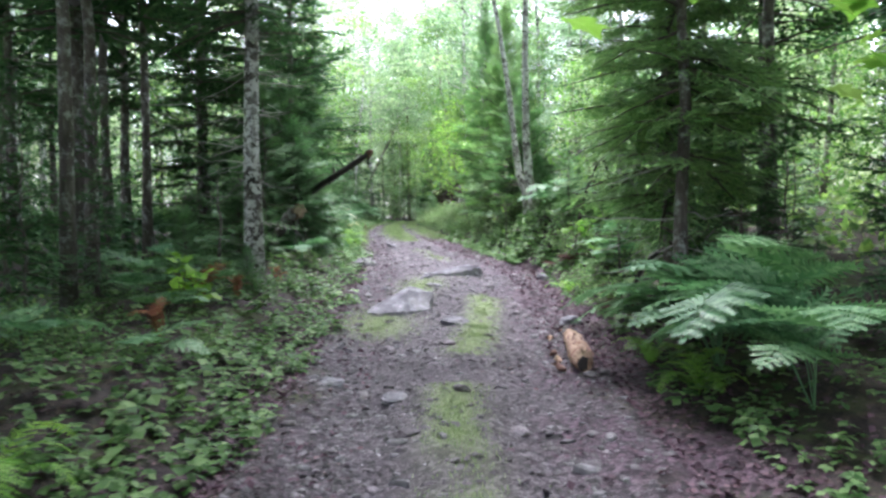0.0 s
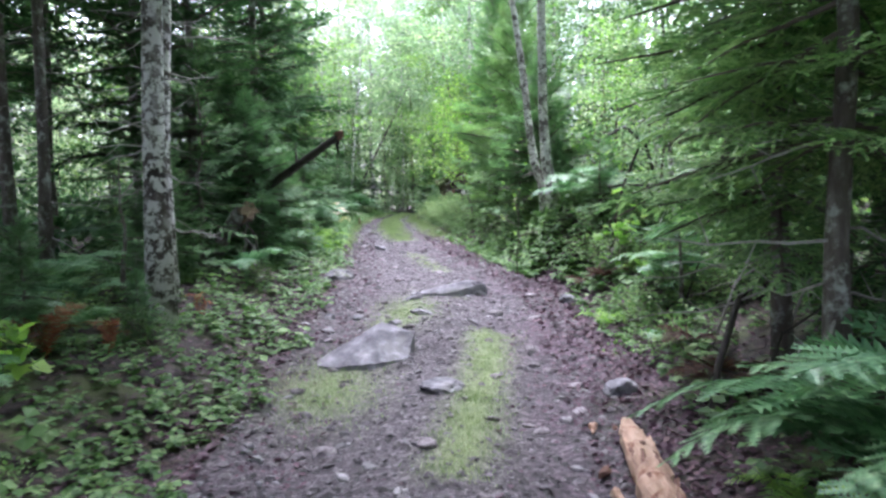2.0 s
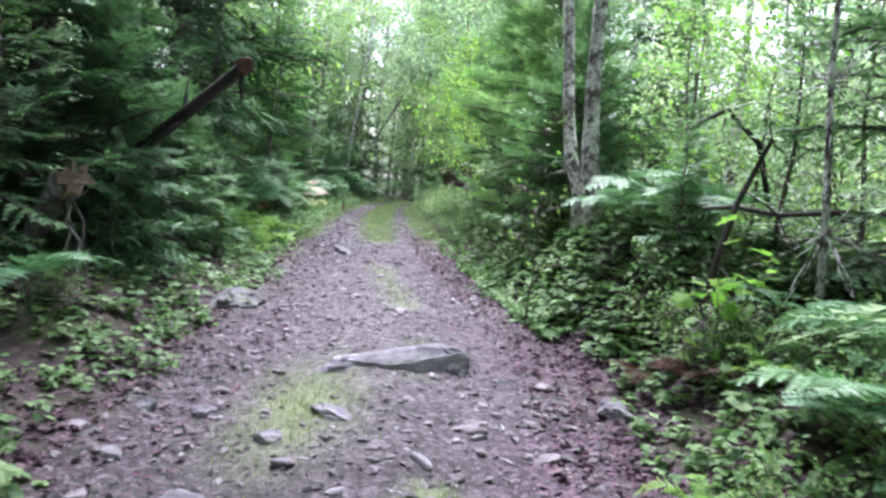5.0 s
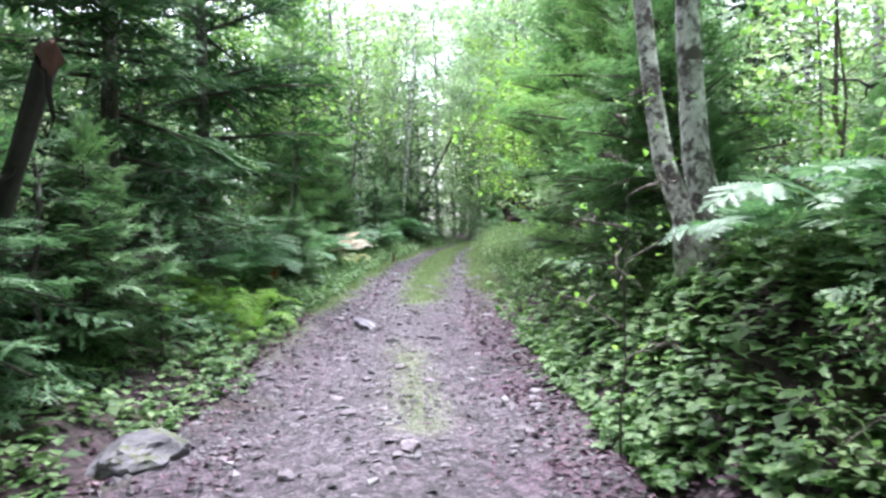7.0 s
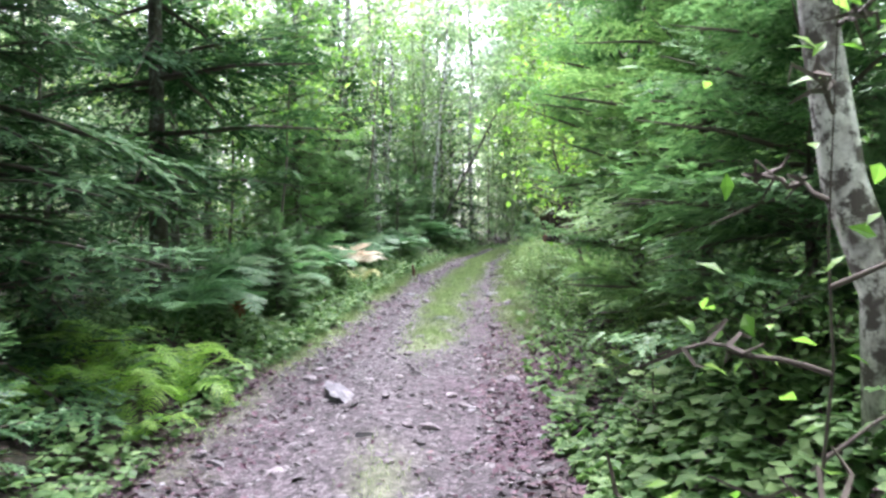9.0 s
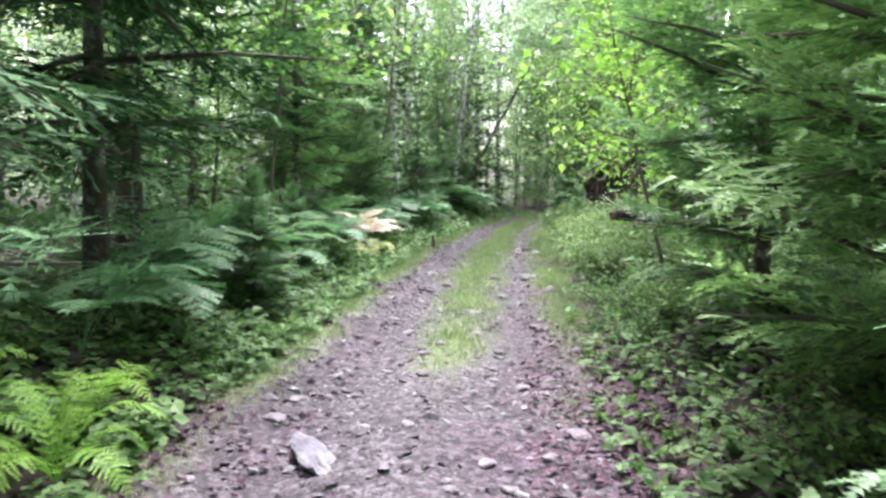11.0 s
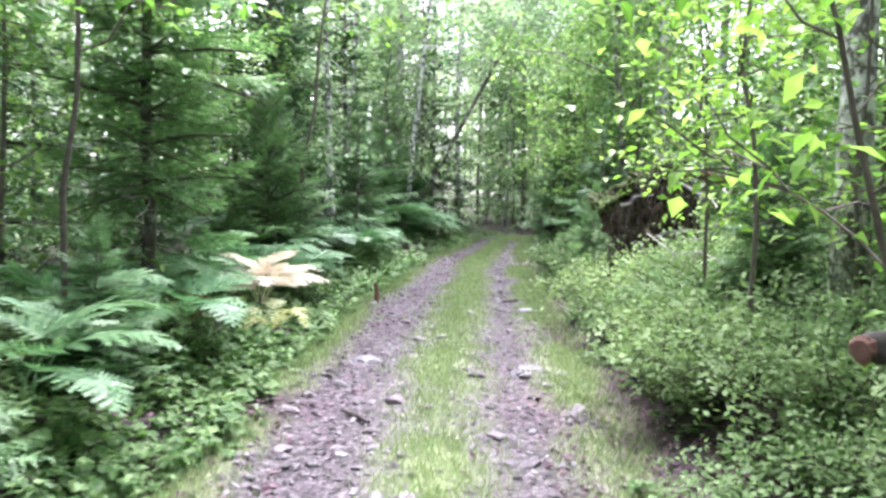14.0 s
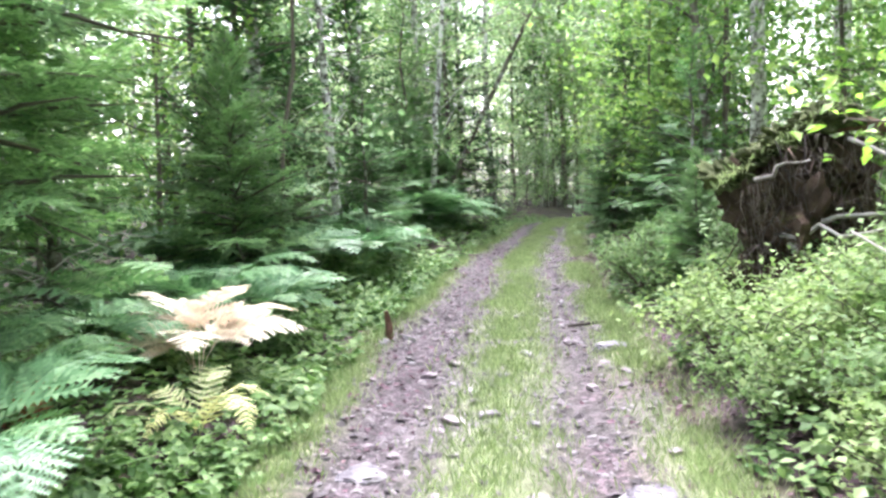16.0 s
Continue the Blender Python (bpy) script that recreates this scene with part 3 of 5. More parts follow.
S3 = plant("spruce_tree", spruce_meshes(2.9, 1.15, 0.1, SPRAYS_FIR, 0.17, 8, NEEDLE_FRESH, 0.03, None, 0.45), 1.75, 17.2, "bushy young fir with fresh green tips beside the track", "tree", "firs along the track")
LOW = plant("spruce_tree", spruce_meshes(2.3, 1.05, 0.08, SPRAYS_FIR, 0.14, 8, NEEDLE_FRESH, 0.03, None, 0.2), -2.65, 14.55, "low bushy fir with soft green boughs over the bank", "tree", "young spruces")
YOUNG = [plant("spruce_tree", spruce_meshes(h, w, 0.12, SPRAYS, 0.17, 5, n, 0.03), x, y, "small bushy young spruce on the forest bank", "tree", "young spruces")
         for h, w, n, x, y in ((2.4, 0.75, NEEDLE_FRESH, -2.55, 15.4), (1.5, 0.55, NEEDLE, -3.1, 11.3), (3.0, 0.85, NEEDLE, -2.9, 13.2))]
MID = [plant("spruce_tree", spruce_meshes(h, w, b, SPRAYS, 0.32, 7, n, 0.07), x, y, "middling dark green spruce", "tree", "spruces in the wood")
       for h, w, b, n, x, y in ((8.5, 1.6, 0.5, NEEDLE, -4.6, 15.6), (6.5, 1.3, 0.3, NEEDLE_FRESH, 0.9, 39.0), (10.0, 1.6, 1.6, NEEDLE, 4.4, 11.2))]
TALL = [plant("spruce_tree", spruce_meshes(h, w, b, SPRAYS_FAR, 0.42, 7, NEEDLE, r, None), x, y, "tall dark spruce trunk with grey lichen and dead lower branches", "tree", "tall spruces")
        for h, w, b, r, x, y in ((15, 2.0, 3.6, 0.14, -5.25, 11.8), (13, 1.7, 3.0, 0.1, -6.4, 16.5), (14, 1.8, 4.2, 0.075, -4.7, 12.9))]
FIR = plant("fir_tree", spruce_meshes(14, 1.7, 3.4, SPRAYS, 0.45, 6, NEEDLE, 0.11, BARK_LICHEN), -2.42, 10.45, "tall fir with a pale mottled lichen-covered trunk", "tree", "tall spruces")
SLIM = plant("fir_tree", spruce_meshes(12, 1.3, 4.0, SPRAYS, 0.5, 5, NEEDLE, 0.07, BARK_LICHEN), -2.68, 11.45, "slim fir trunk with grey-brown bark beside a thicker one", "tree", "tall spruces")

# pale twin trunks on the bank, and other broad-leaved trees
pale = "tall slender tree with pale mottled bark and light green leaves"
B1_LINE = [(0, 0, 0), (-0.05, 0, 0.4), (-0.17, 0, 0.75), (-0.24, 0, 1.2), (-0.34, 0, 2.2), (-0.5, 0, 3.4), (-0.72, 0, 4.6), (-1.05, 0, 7), (-1.5, 0, 10), (-2.0, 0, 12.6)]
B2_LINE = [(0, 0, 0), (-0.07, 0, 0.3), (-0.15, 0, 0.7), (-0.19, 0, 1.4), (-0.2, 0, 2.8), (-0.18, 0, 4.0), (-0.1, 0.05, 6.5), (0.05, 0.1, 10), (0.1, 0.1, 13.8)]
B1 = plant("birch_tree", broadleaf_meshes(12.6, 0.085, 6.2, 2.0, 14, 2600, KITE, 0.11, LEAF_PALE, BARK_PALE, line=B1_LINE), 1.67, 15.78, pale, "tree", "twin pale trunks")
B2 = plant("birch_tree", broadleaf_meshes(13.8, 0.108, 6.6, 2.2, 14, 2600, KITE, 0.11, LEAF_PALE, BARK_PALE, line=B2_LINE), 1.79, 15.45, pale, "tree", "twin pale trunks")
MAPLE_NEAR = plant("maple_tree", broadleaf_meshes(2.6, 0.02, 1.75, 0.72, 8, 210, MAPLE, 0.115, LEAF_BRIGHT, BARK_TWIG, (-0.04, 0.0), 2, 0.4, math.pi), 1.72, 2.3, "maple sapling with bright translucent lobed leaves over the track", "tree")
SAP = [plant("maple_sapling", broadleaf_meshes(h, k, b, s, 9, n, OVAL, z, LEAF_BRIGHT, BARK_TWIG, lean, 2, 0.4), x, y, "slender sapling with large bright green leaves", "tree", "leafy saplings")
       for k, h, b, s, n, z, lean, x, y in ((0.02, 2.9, 0.7, 0.8, 520, 0.1, (-0.25, 0.05), 0.75, 22.4), (0.018, 3.6, 0.9, 0.9, 800, 0.095, (-0.08, 0.0), 0.55, 24.3), (0.018, 4.2, 0.8, 1.0, 900, 0.09, (0.02, 0.0), 1.25, 25.0), (0.025, 4.6, 2.0, 1.2, 520, 0.1, (0.1, 0.0), -3.75, 24.1), (0.03, 5.8, 3.0, 1.4, 700, 0.11, (0.12, 0.0), -4.2, 30.0), (0.018, 3.2, 0.8, 0.8, 600, 0.095, (-0.05, 0.0), 1.5, 23.4), (0.007, 1.9, 0.5, 0.4, 80, 0.06, (0.03, 0), 1.12, 14.7))]
MAPLES = [plant("maple_tree", broadleaf_meshes(h, r, b, s, 15, n, KITE, z, m, k, lean), x, y, "leafy maple with spreading layered branches", "tree", "leafy trees in the wood")
          for h, r, b, s, n, z, m, k, lean, x, y in (
              (11, 0.09, 2.2, 2.6, 5200, 0.12, LEAF, BARK_TWIG, (0.02, 0), -5.6, 24.2),
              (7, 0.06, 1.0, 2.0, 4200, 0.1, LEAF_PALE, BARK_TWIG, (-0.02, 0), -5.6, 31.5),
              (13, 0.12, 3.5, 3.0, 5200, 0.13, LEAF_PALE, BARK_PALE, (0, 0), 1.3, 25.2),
              (8, 0.07, 0.6, 2.1, 7000, 0.1, LEAF, BARK_DARK, (-0.1, 0), 0.55, 33.6))]

# the rest of the wood, by chance but clear of the track
wood_rng = random.Random(11)
taken = [(o.location.x, o.location.y, 0.9) for o in scene.objects if o.parent is None and o.type == "EMPTY"]


taken += [(0.0, 24.6, 2.0), (0.1, 26.6, 2.0), (0.3, 28.3, 2.0)]


def free(x, y, gap):
    return all((x - a) ** 2 + (y - b) ** 2 > (gap + g) ** 2 * 0.36 for a, b, g in taken)


def scatter(sources, count, near, far, y0, y1, gap, sizes, side=0):
    done = tries = 0
    while done < count and tries < count * 60:
        tries += 1
        y, d, s = wood_rng.uniform(y0, y1), near + (far - near) * wood_rng.random() ** 1.4, side or wood_rng.choice((-1, 1))
        x = float(np.interp(y, EDGE_Y, EDGE_L)) - d if s < 0 else float(np.interp(y, EDGE_Y, EDGE_R)) + d
        if free(x, y, gap):
            again(wood_rng.choice(sources), x, y, wood_rng.uniform(0, 360), wood_rng.uniform(*sizes))
            taken.append((x, y, gap))
            done += 1


# tall maples, crowns out of view, added to shade the start of the track
SHADE_CANOPY = plant("maple_tree", broadleaf_meshes(13, 0.09, 6.0, 4.2, 20, 8500, KITE, 0.2, LEAF, BARK_DARK, (0.0, 0.0), 3, 0.35), 5.2, 6.2, "tall maple added for shade, its broad crown out of view over the track", "tree", "leafy trees in the wood")
taken.append((5.2, 6.2, 0.9))
for x, y, s in ((-4.1, 6.2, 1.0), (4.3, 0.6, 1.0), (-4.3, 1.0, 1.05), (3.9, 9.6, 0.95), (-4.6, 10.6, 1.0), (-2.9, -3.2, 1.0), (2.9, -3.4, 1.0), (-3.4, 3.4, 0.9), (-3.8, 8.2, 0.9), (-5.8, 14.2, 1.0), (7.4, 4.0, 1.0), (7.6, 9.4, 1.0), (-7.8, 4.2, 1.0), (-8.2, 9.0, 1.0)):
    again(SHADE_CANOPY, x, y, 47 * y + 20 * x, s)
    taken.append((x, y, 0.9))
PALE_CANOPY = plant("maple_tree", broadleaf_meshes(12, 0.09, 4.2, 3.8, 18, 6500, KITE, 0.14, LEAF_PALE, BARK_PALE, (0.02, 0.0), 3, 0.45), 1.7, 32.6, "tall tree with haze-paled leaves arching over the far track", "tree", "leafy trees in the wood")
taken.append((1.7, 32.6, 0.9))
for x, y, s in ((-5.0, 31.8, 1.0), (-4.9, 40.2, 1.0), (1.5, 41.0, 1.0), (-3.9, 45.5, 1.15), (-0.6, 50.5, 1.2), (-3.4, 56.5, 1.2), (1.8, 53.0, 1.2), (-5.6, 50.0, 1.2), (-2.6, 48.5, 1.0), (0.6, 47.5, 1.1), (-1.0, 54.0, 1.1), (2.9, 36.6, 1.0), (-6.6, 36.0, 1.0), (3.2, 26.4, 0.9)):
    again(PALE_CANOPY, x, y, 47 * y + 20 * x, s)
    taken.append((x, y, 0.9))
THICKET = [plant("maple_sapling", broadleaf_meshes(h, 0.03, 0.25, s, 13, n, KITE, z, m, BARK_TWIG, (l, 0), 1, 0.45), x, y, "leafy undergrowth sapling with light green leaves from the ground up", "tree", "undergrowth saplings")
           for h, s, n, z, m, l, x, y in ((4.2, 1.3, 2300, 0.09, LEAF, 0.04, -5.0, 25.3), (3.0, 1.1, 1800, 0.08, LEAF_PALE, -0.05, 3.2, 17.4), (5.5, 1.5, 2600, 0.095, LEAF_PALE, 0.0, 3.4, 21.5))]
taken += [(o.location.x, o.location.y, 0.9) for o in THICKET]
for k, x, y, s in ((0, -5.3, 29.8, 1.0), (1, -5.2, 33.4, 1.1), (2, -4.8, 38.5, 1.2), (0, 1.4, 29.3, 1.0), (2, 0.9, 35.2, 1.1), (1, 2.6, 23.6, 1.0), (2, 2.4, 27.6, 1.0), (1, 3.0, 14.2, 0.8), (0, 3.6, 19.5, 0.9),
                   (2, -3.4, 46.5, 1.3), (1, -2.9, 44.6, 0.6), (1, -2.4, 45.6, 0.55), (1, -1.7, 46.6, 0.6), (1, -1.1, 47.2, 0.55), (1, 0.0, 49.2, 0.7), (1, 0.8, 45.4, 0.7), (2, -1.6, 48.5, 1.2), (1, -0.9, 47.6, 1.0), (0, 0.4, 51.0, 1.1), (2, 2.0, 46.0, 1.3), (0, 0.6, 33.4, 1.2), (0, 1.6, 36.6, 1.3), (0, -6.2, 36.5, 1.3), (0, -5.6, 41.0, 1.3), (2, -6.6, 44.0, 1.4), (0, 2.9, 30.2, 1.3), (0, 3.4, 33.8, 1.4), (2, 4.6, 38.0, 1.5), (0, 2.8, 43.2, 1.4), (0, -7.0, 30.4, 1.4), (0, -7.4, 34.0, 1.4), (0, 1.9, 40.0, 1.2), (2, -2.2, 54.0, 1.6), (2, 1.0, 57.0, 1.7), (2, -5.4, 52.5, 1.6)):
    again(THICKET[k], x, y, 70 * x, s)
    taken.append((x, y, 0.9))
for k, x, y, s in ((1, 0.35, 36.6, 0.95), (0, -4.9, 31.0, 0.75), (0, 1.4, 43.5, 1.0), (0, -4.3, 42.5, 0.9), (0, -3.0, 50.5, 1.0), (2, -1.4, 60.5, 1.0), (1, 3.3, 11.0, 0.8), (1, 3.7, 13.6, 0.9), (1, -4.9, 23.4, 0.9), (1, -6.0, 26.6, 1.1), (1, -5.6, 34.4, 1.0)):
    again(MID[k], x, y, 50 * x, s)
    taken.append((x, y, 0.9))
# unseen tall spruces added round the start to keep light off its edges
for k, x, y, s in ((0, 3.3, 3.0, 1.0), (2, 3.6, -0.8, 1.0), (1, -3.3, 2.2, 1.0), (0, -4.4, 4.4, 1.0), (2, -3.3, -1.6, 1.1), (2, -5.2, 8.2, 1.0)):
    again(TALL[k], x, y, 60 * y, s)
    taken.append((x, y, 0.9))
# the first three and the last are unseen maples added as shade; others fill the distance
for k, x, y, s in ((2, -3.5, 3.9, 1.0), (2, 3.4, 1.2, 1.0), (2, -3.0, -3.4, 1.0), (3, -2.6, 62.0, 1.3), (1, 0.6, 53.5, 1.3), (1, -4.4, 56.0, 1.4), (0, 2.2, 60.0, 1.2), (1, -6.6, 47.5, 1.3), (1, 3.9, 48.0, 1.3), (0, -1.0, 66.0, 1.4), (3, 5.6, 41.0, 1.2), (1, -2.0, 49.5, 1.5), (1, 0.2, 60.0, 1.7), (1, -3.6, 64.0, 1.8), (1, -4.2, 40.5, 1.2), (1, 1.2, 40.8, 1.2), (1, -1.8, 57.0, 1.6), (2, 0.9, 33.0, 0.9), (2, 3.0, -4.0, 1.0)):
    again(MAPLES[k], x, y, 80 * y, s)
    taken.append((x, y, 0.9))
again(YOUNG[0], -2.35, 14.1, 40, 0.5)
again(YOUNG[0], -2.2, 16.4, 140, 0.5)
again(YOUNG[1], 2.3, 10.6, 70, 0.8)
# denser firs closing the track's far end
for k, x, y, s in ((L0, -0.55, 36.1, 0.55), (S2, 0.0, 35.2, 0.6), (S1, 0.35, 38.0, 0.95), (S2, -0.35, 40.6, 0.9), (S1, -4.6, 42.5, 0.9)):
    again(k, x, y, 75 * y, s)
    taken.append((x, y, 0.9))
for k, x, y, s in ((MID[0], -5.7, 33.2, 0.85), (MID[0], -5.3, 36.6, 0.85), (S1, -5.1, 39.8, 0.9), (THICKET[0], -0.2, 34.8, 1.0), (THICKET[0], 0.2, 36.4, 1.3), (THICKET[0], -0.2, 38.2, 1.0)):
    again(k, x, y, 75 * y, s)
    taken.append((x, y, 0.9))
again(SAP[1], 0.5, 25.7, 20, 0.85)
for x, y, s in ((1.9, 24.8, 0.9), (2.0, 26.6, 1.1), (2.4, 28.6, 1.2), (1.3, 30.6, 1.1), (2.7, 31.4, 1.3), (3.0, 25.6, 1.3), (3.4, 28.0, 1.4)):
    again(THICKET[0], x, y, 75 * y, s)
    taken.append((x, y, 0.9))
# young dark spruces added to deepen the shade in gaps beneath the trees
for x, y, s in ((3.0, 8.2, 0.8), (3.2, 9.3, 0.9), (3.0, 7.1, 0.6), (3.5, 6.2, 0.8), (3.2, 5.0, 0.7), (3.4, 10.4, 0.8), (-3.6, 7.0, 0.7), (-3.9, 9.1, 0.8), (-3.4, 5.4, 0.6), (-4.5, 6.0, 0.9), (-4.2, 7.8, 0.9)):
    again(YOUNG[2], x, y, 75 * y, s)
    taken.append((x, y, 0.9))
again(SAP[1], 2.7, 16.1, 50, 0.8)
again(SAP[5], 2.95, 14.7, 160, 0.8)
for k, x, y, s in ((2, -0.4, 50.8, 1.3), (0, -2.3, 47.9, 1.4), (2, 0.9, 53.0, 1.4), (0, -1.3, 49.6, 1.2)):
    again(THICKET[k], x, y, 65 * y, s)
    taken.append((x, y, 0.9))
again(YOUNG[0], 2.15, 13.9, 200, 0.55)
for x, y, s in ((2.5, 15.0, 0.36), (1.95, 16.6, 0.4)):
    again(S3, x, y, 130 * x, s)
again(S3, -4.3, 29.4, 60, 0.88)
again(L3, -5.2, 28.0, 60, 0.9)
again(S3, -0.2, 29.6, 20, 0.42)
again(S3, 1.0, 26.0, 70, 0.55)
again(LOW, -2.5, 15.9, 120, 0.75)
again(LOW, -3.1, 12.4, 220, 0.7)
for x, y, s in ((-2.8, 8.8, 0.42), (-2.35, 9.7, 0.25), (-4.3, 34.2, 0.9), (-4.25, 36.1, 0.85), (-4.1, 38.4, 0.9), (-0.75, 35.6, 0.75), (-0.1, 34.3, 0.7)):
    again(LOW, x, y, 100 * x, s)
again(LOW, -2.9, 22.0, 40, 0.55)
again(LOW, -3.35, 24.0, 40, 0.45)
for k, x, y in ((B2, 5.3, 26.1), (B1, 3.8, 27.4), (B2, 4.4, 20.5)):
    again(k, x, y, 30 * x, 1.0)
    taken.append((x, y, 0.7))
scatter(TALL, 20, 3.4, 14, -10, 30, 1.5, (0.8, 1.1), -1)
scatter(TALL, 14, 3.2, 14, -10, 13, 1.6, (0.8, 1.1), 1)
scatter(MID, 10, 3.0, 9, 2, 50, 1.6, (0.75, 1.1), -1)
scatter(MID, 6, 3.4, 9, 5, 50, 1.6, (0.6, 1.0), 1)
scatter(MAPLES, 10, 4.0, 14, 16, 60, 2.2, (0.8, 1.2), -1)
scatter(MAPLES, 16, 3.6, 16, 12, 60, 2.2, (0.8, 1.2), 1)
scatter([B1, B2], 9, 3.5, 14, 18, 55, 1.6, (0.8, 1.05), 1)
scatter(THICKET, 16, 3.0, 11, 19, 60, 1.0, (0.7, 1.2), -1)
scatter(THICKET, 26, 2.2, 11, 9, 60, 1.0, (0.7, 1.2), 1)
scatter(YOUNG, 20, 0.9, 6, 8, 45, 0.9, (0.5, 1.1))


def far_woods():
    """Woods all round beyond the trees that can be told apart."""
    trunks, green = Soup(), Soup()
    for _ in range(460):
        a, r = rng.uniform(0, 6.28), rng.uniform(18, 70)
        x, y = r * math.cos(a) * 0.8, 24 + r * math.sin(a)
        if off_track(x, y) < 5 or (-6 < y < 60 and off_track(x, y) < 15):
            continue
        z, h = float(land(x, y)), rng.uniform(9, 16)
        trunks.add(*tube([(x, y, z - 0.3), (x + rng.uniform(-0.3, 0.3), y, z + h)], (0.14, 0.03), 5, False))
        n = 380
        t = rng.random(n) ** 0.8
        rad = (2.2 * (1 - t) ** 0.6 + 0.4) * np.sqrt(rng.random(n))
        ang = rng.uniform(0, 6.28, n)
        pos = np.c_[x + rad * np.cos(ang), y + rad * np.sin(ang), z + 0.1 + t * (h - 0.2)]
        green.stamp(KITE, mats_of(pos, rng.uniform(0, 6.28, n), rng.normal(-0.2, 0.6, n), rng.normal(0, 0.6, n), rng.uniform(0.3, 0.7, n)))
    ob = tagged(new("far_woods"), "dense mixed woods in the distance", "woods", kind="stuff")
    part("trunks", trunks.mesh("trunks", BARK_DARK, True), ob, kind="stuff")
    part("leaves", green.mesh("leaves", LEAF_HAZED), ob, kind="stuff")


def undergrowth(side, material, count, name):
    """Tangled low growth between the trunks, too dense to tell apart."""
    y = rng.uniform(-14, 60 if side > 0 else 44, count)
    d = 3.6 + 16 * rng.random(count) ** 1.1
    x = np.interp(y, EDGE_Y, EDGE_L) - d if side < 0 else np.interp(y, EDGE_Y, EDGE_R) + d
    clump = smooth(-0.5, 0.5, grain(x, y, 0.55, 51 + side))
    h = (0.5 + 5.5 * clump * smooth(3.6, 11, d)) * rng.random(count) ** 0.8
    s = Soup().stamp(KITE, mats_of(np.c_[x, y, land(x, y) + h], rng.uniform(0, 6.28, count), rng.normal(-0.15, 0.6, count), rng.normal(0, 0.6, count), rng.uniform(0.09, 0.24, count)))
    return tagged(new(name, s.mesh(name, material)), "tangled green undergrowth between the trunks", "undergrowth", kind="stuff")


far_woods()
undergrowth(-1, NEEDLE, 42000, "undergrowth")
undergrowth(1, LEAF, 44000, "undergrowth")


# ---- ferns ----
def frond_mesh(kind, material):
    s = Soup()
    if kind == "bracken":
        stalk = np.array([(0, 0, 0), (0, 0.06, 0.25), (0, 0.18, 0.45), (0, 0.4, 0.55), (0, 0.65, 0.55), (0, 0.88, 0.46)])
        start, pairs, reach, teeth, w = 0.4, 13, 0.38, 9, 0.06
    else:
        stalk = np.array([(0, 0, 0), (0, 0.1, 0.22), (0, 0.26, 0.4), (0, 0.45, 0.47), (0, 0.62, 0.42), (0, 0.75, 0.3)])
        start, pairs, reach, teeth, w = 0.12, 20, 0.15, 6, 0.02
    k = np.linspace(0, 1, len(stalk))
    at = lambda q: np.array([np.interp(q, k, stalk[:, i]) for i in range(3)])
    s.add(*tube(stalk, np.linspace(0.005, 0.0015, 6), 3, False))
    for i in range(pairs):
        f = i / (pairs - 1)
        q = start + (0.99 - start) * f
        along = at(min(1, q + 0.02)) - at(q - 0.02)
        along /= np.linalg.norm(along)
        up = np.cross((1, 0, 0), along)
        length = reach * ((1 - f) ** 0.8 if kind == "bracken" else (math.sin(math.pi * (0.18 + 0.8 * f)) ** 0.8)) + 0.015
        for sign in (1, -1):
            way = np.array([sign, 0, 0]) * 0.85 + along * rng.uniform(0.35, 0.6) + up * rng.uniform(-0.25, -0.02)
            way /= np.linalg.norm(way)
            s.add(*feather(at(q), way, up + rng.uniform(-0.2, 0.2, 3), length, w * (0.5 + 0.7 * length / reach), teeth))
    return s.mesh("frond", material)


FRONDS = {key: [frond_mesh(kind, m) for _ in range(2)] for key, kind, m in (
    ("bracken", "bracken", FERN), ("lady", "lady", FERN_LIME), ("pale", "bracken", FERN_PALE), ("yellow", "lady", FERN_YELLOW), ("brown", "bracken", FERN_BROWN), ("rust", "lady", FERN_RUST))}
FERN_LABEL = {
    "bracken": "green bracken fern with broad arching fronds on the bank",
    "lady": "bright lime-green lady fern with feathery fronds",
    "pale": "withered bracken with pale cream and pink fronds",
    "yellow": "yellowing fern with drooping pale fronds",
    "brown": "dead dark brown fern with hanging fronds",
    "rust": "dead rust-orange fern with narrow upright fronds"}
fern_rng = random.Random(5)


def fern(key, x, y, fronds, size, turn=0.0, fan=360.0):
    low, high, sway = {"pale": (-8, 34, 26), "rust": (15, 55, 25)}.get(key, (-14, 16, 12))
    ob = thing("fern", (x, y, float(land(x, y)) - 0.02), FERN_LABEL[key], "fern", "ferns")
    for i in range(fronds):
        a = turn + fan * (i / max(1, fronds - (0 if fan == 360 else 1)) - (0 if fan == 360 else 0.5)) + fern_rng.uniform(-18, 18)
        k = size * fern_rng.uniform(0.75, 1.15)
        part("frond", fern_rng.choice(FRONDS[key]), ob, "", pose(0, 0, 0, fern_rng.uniform(low, high), fern_rng.uniform(-sway, sway), a) @ Matrix.Scale(k, 4))
    return ob


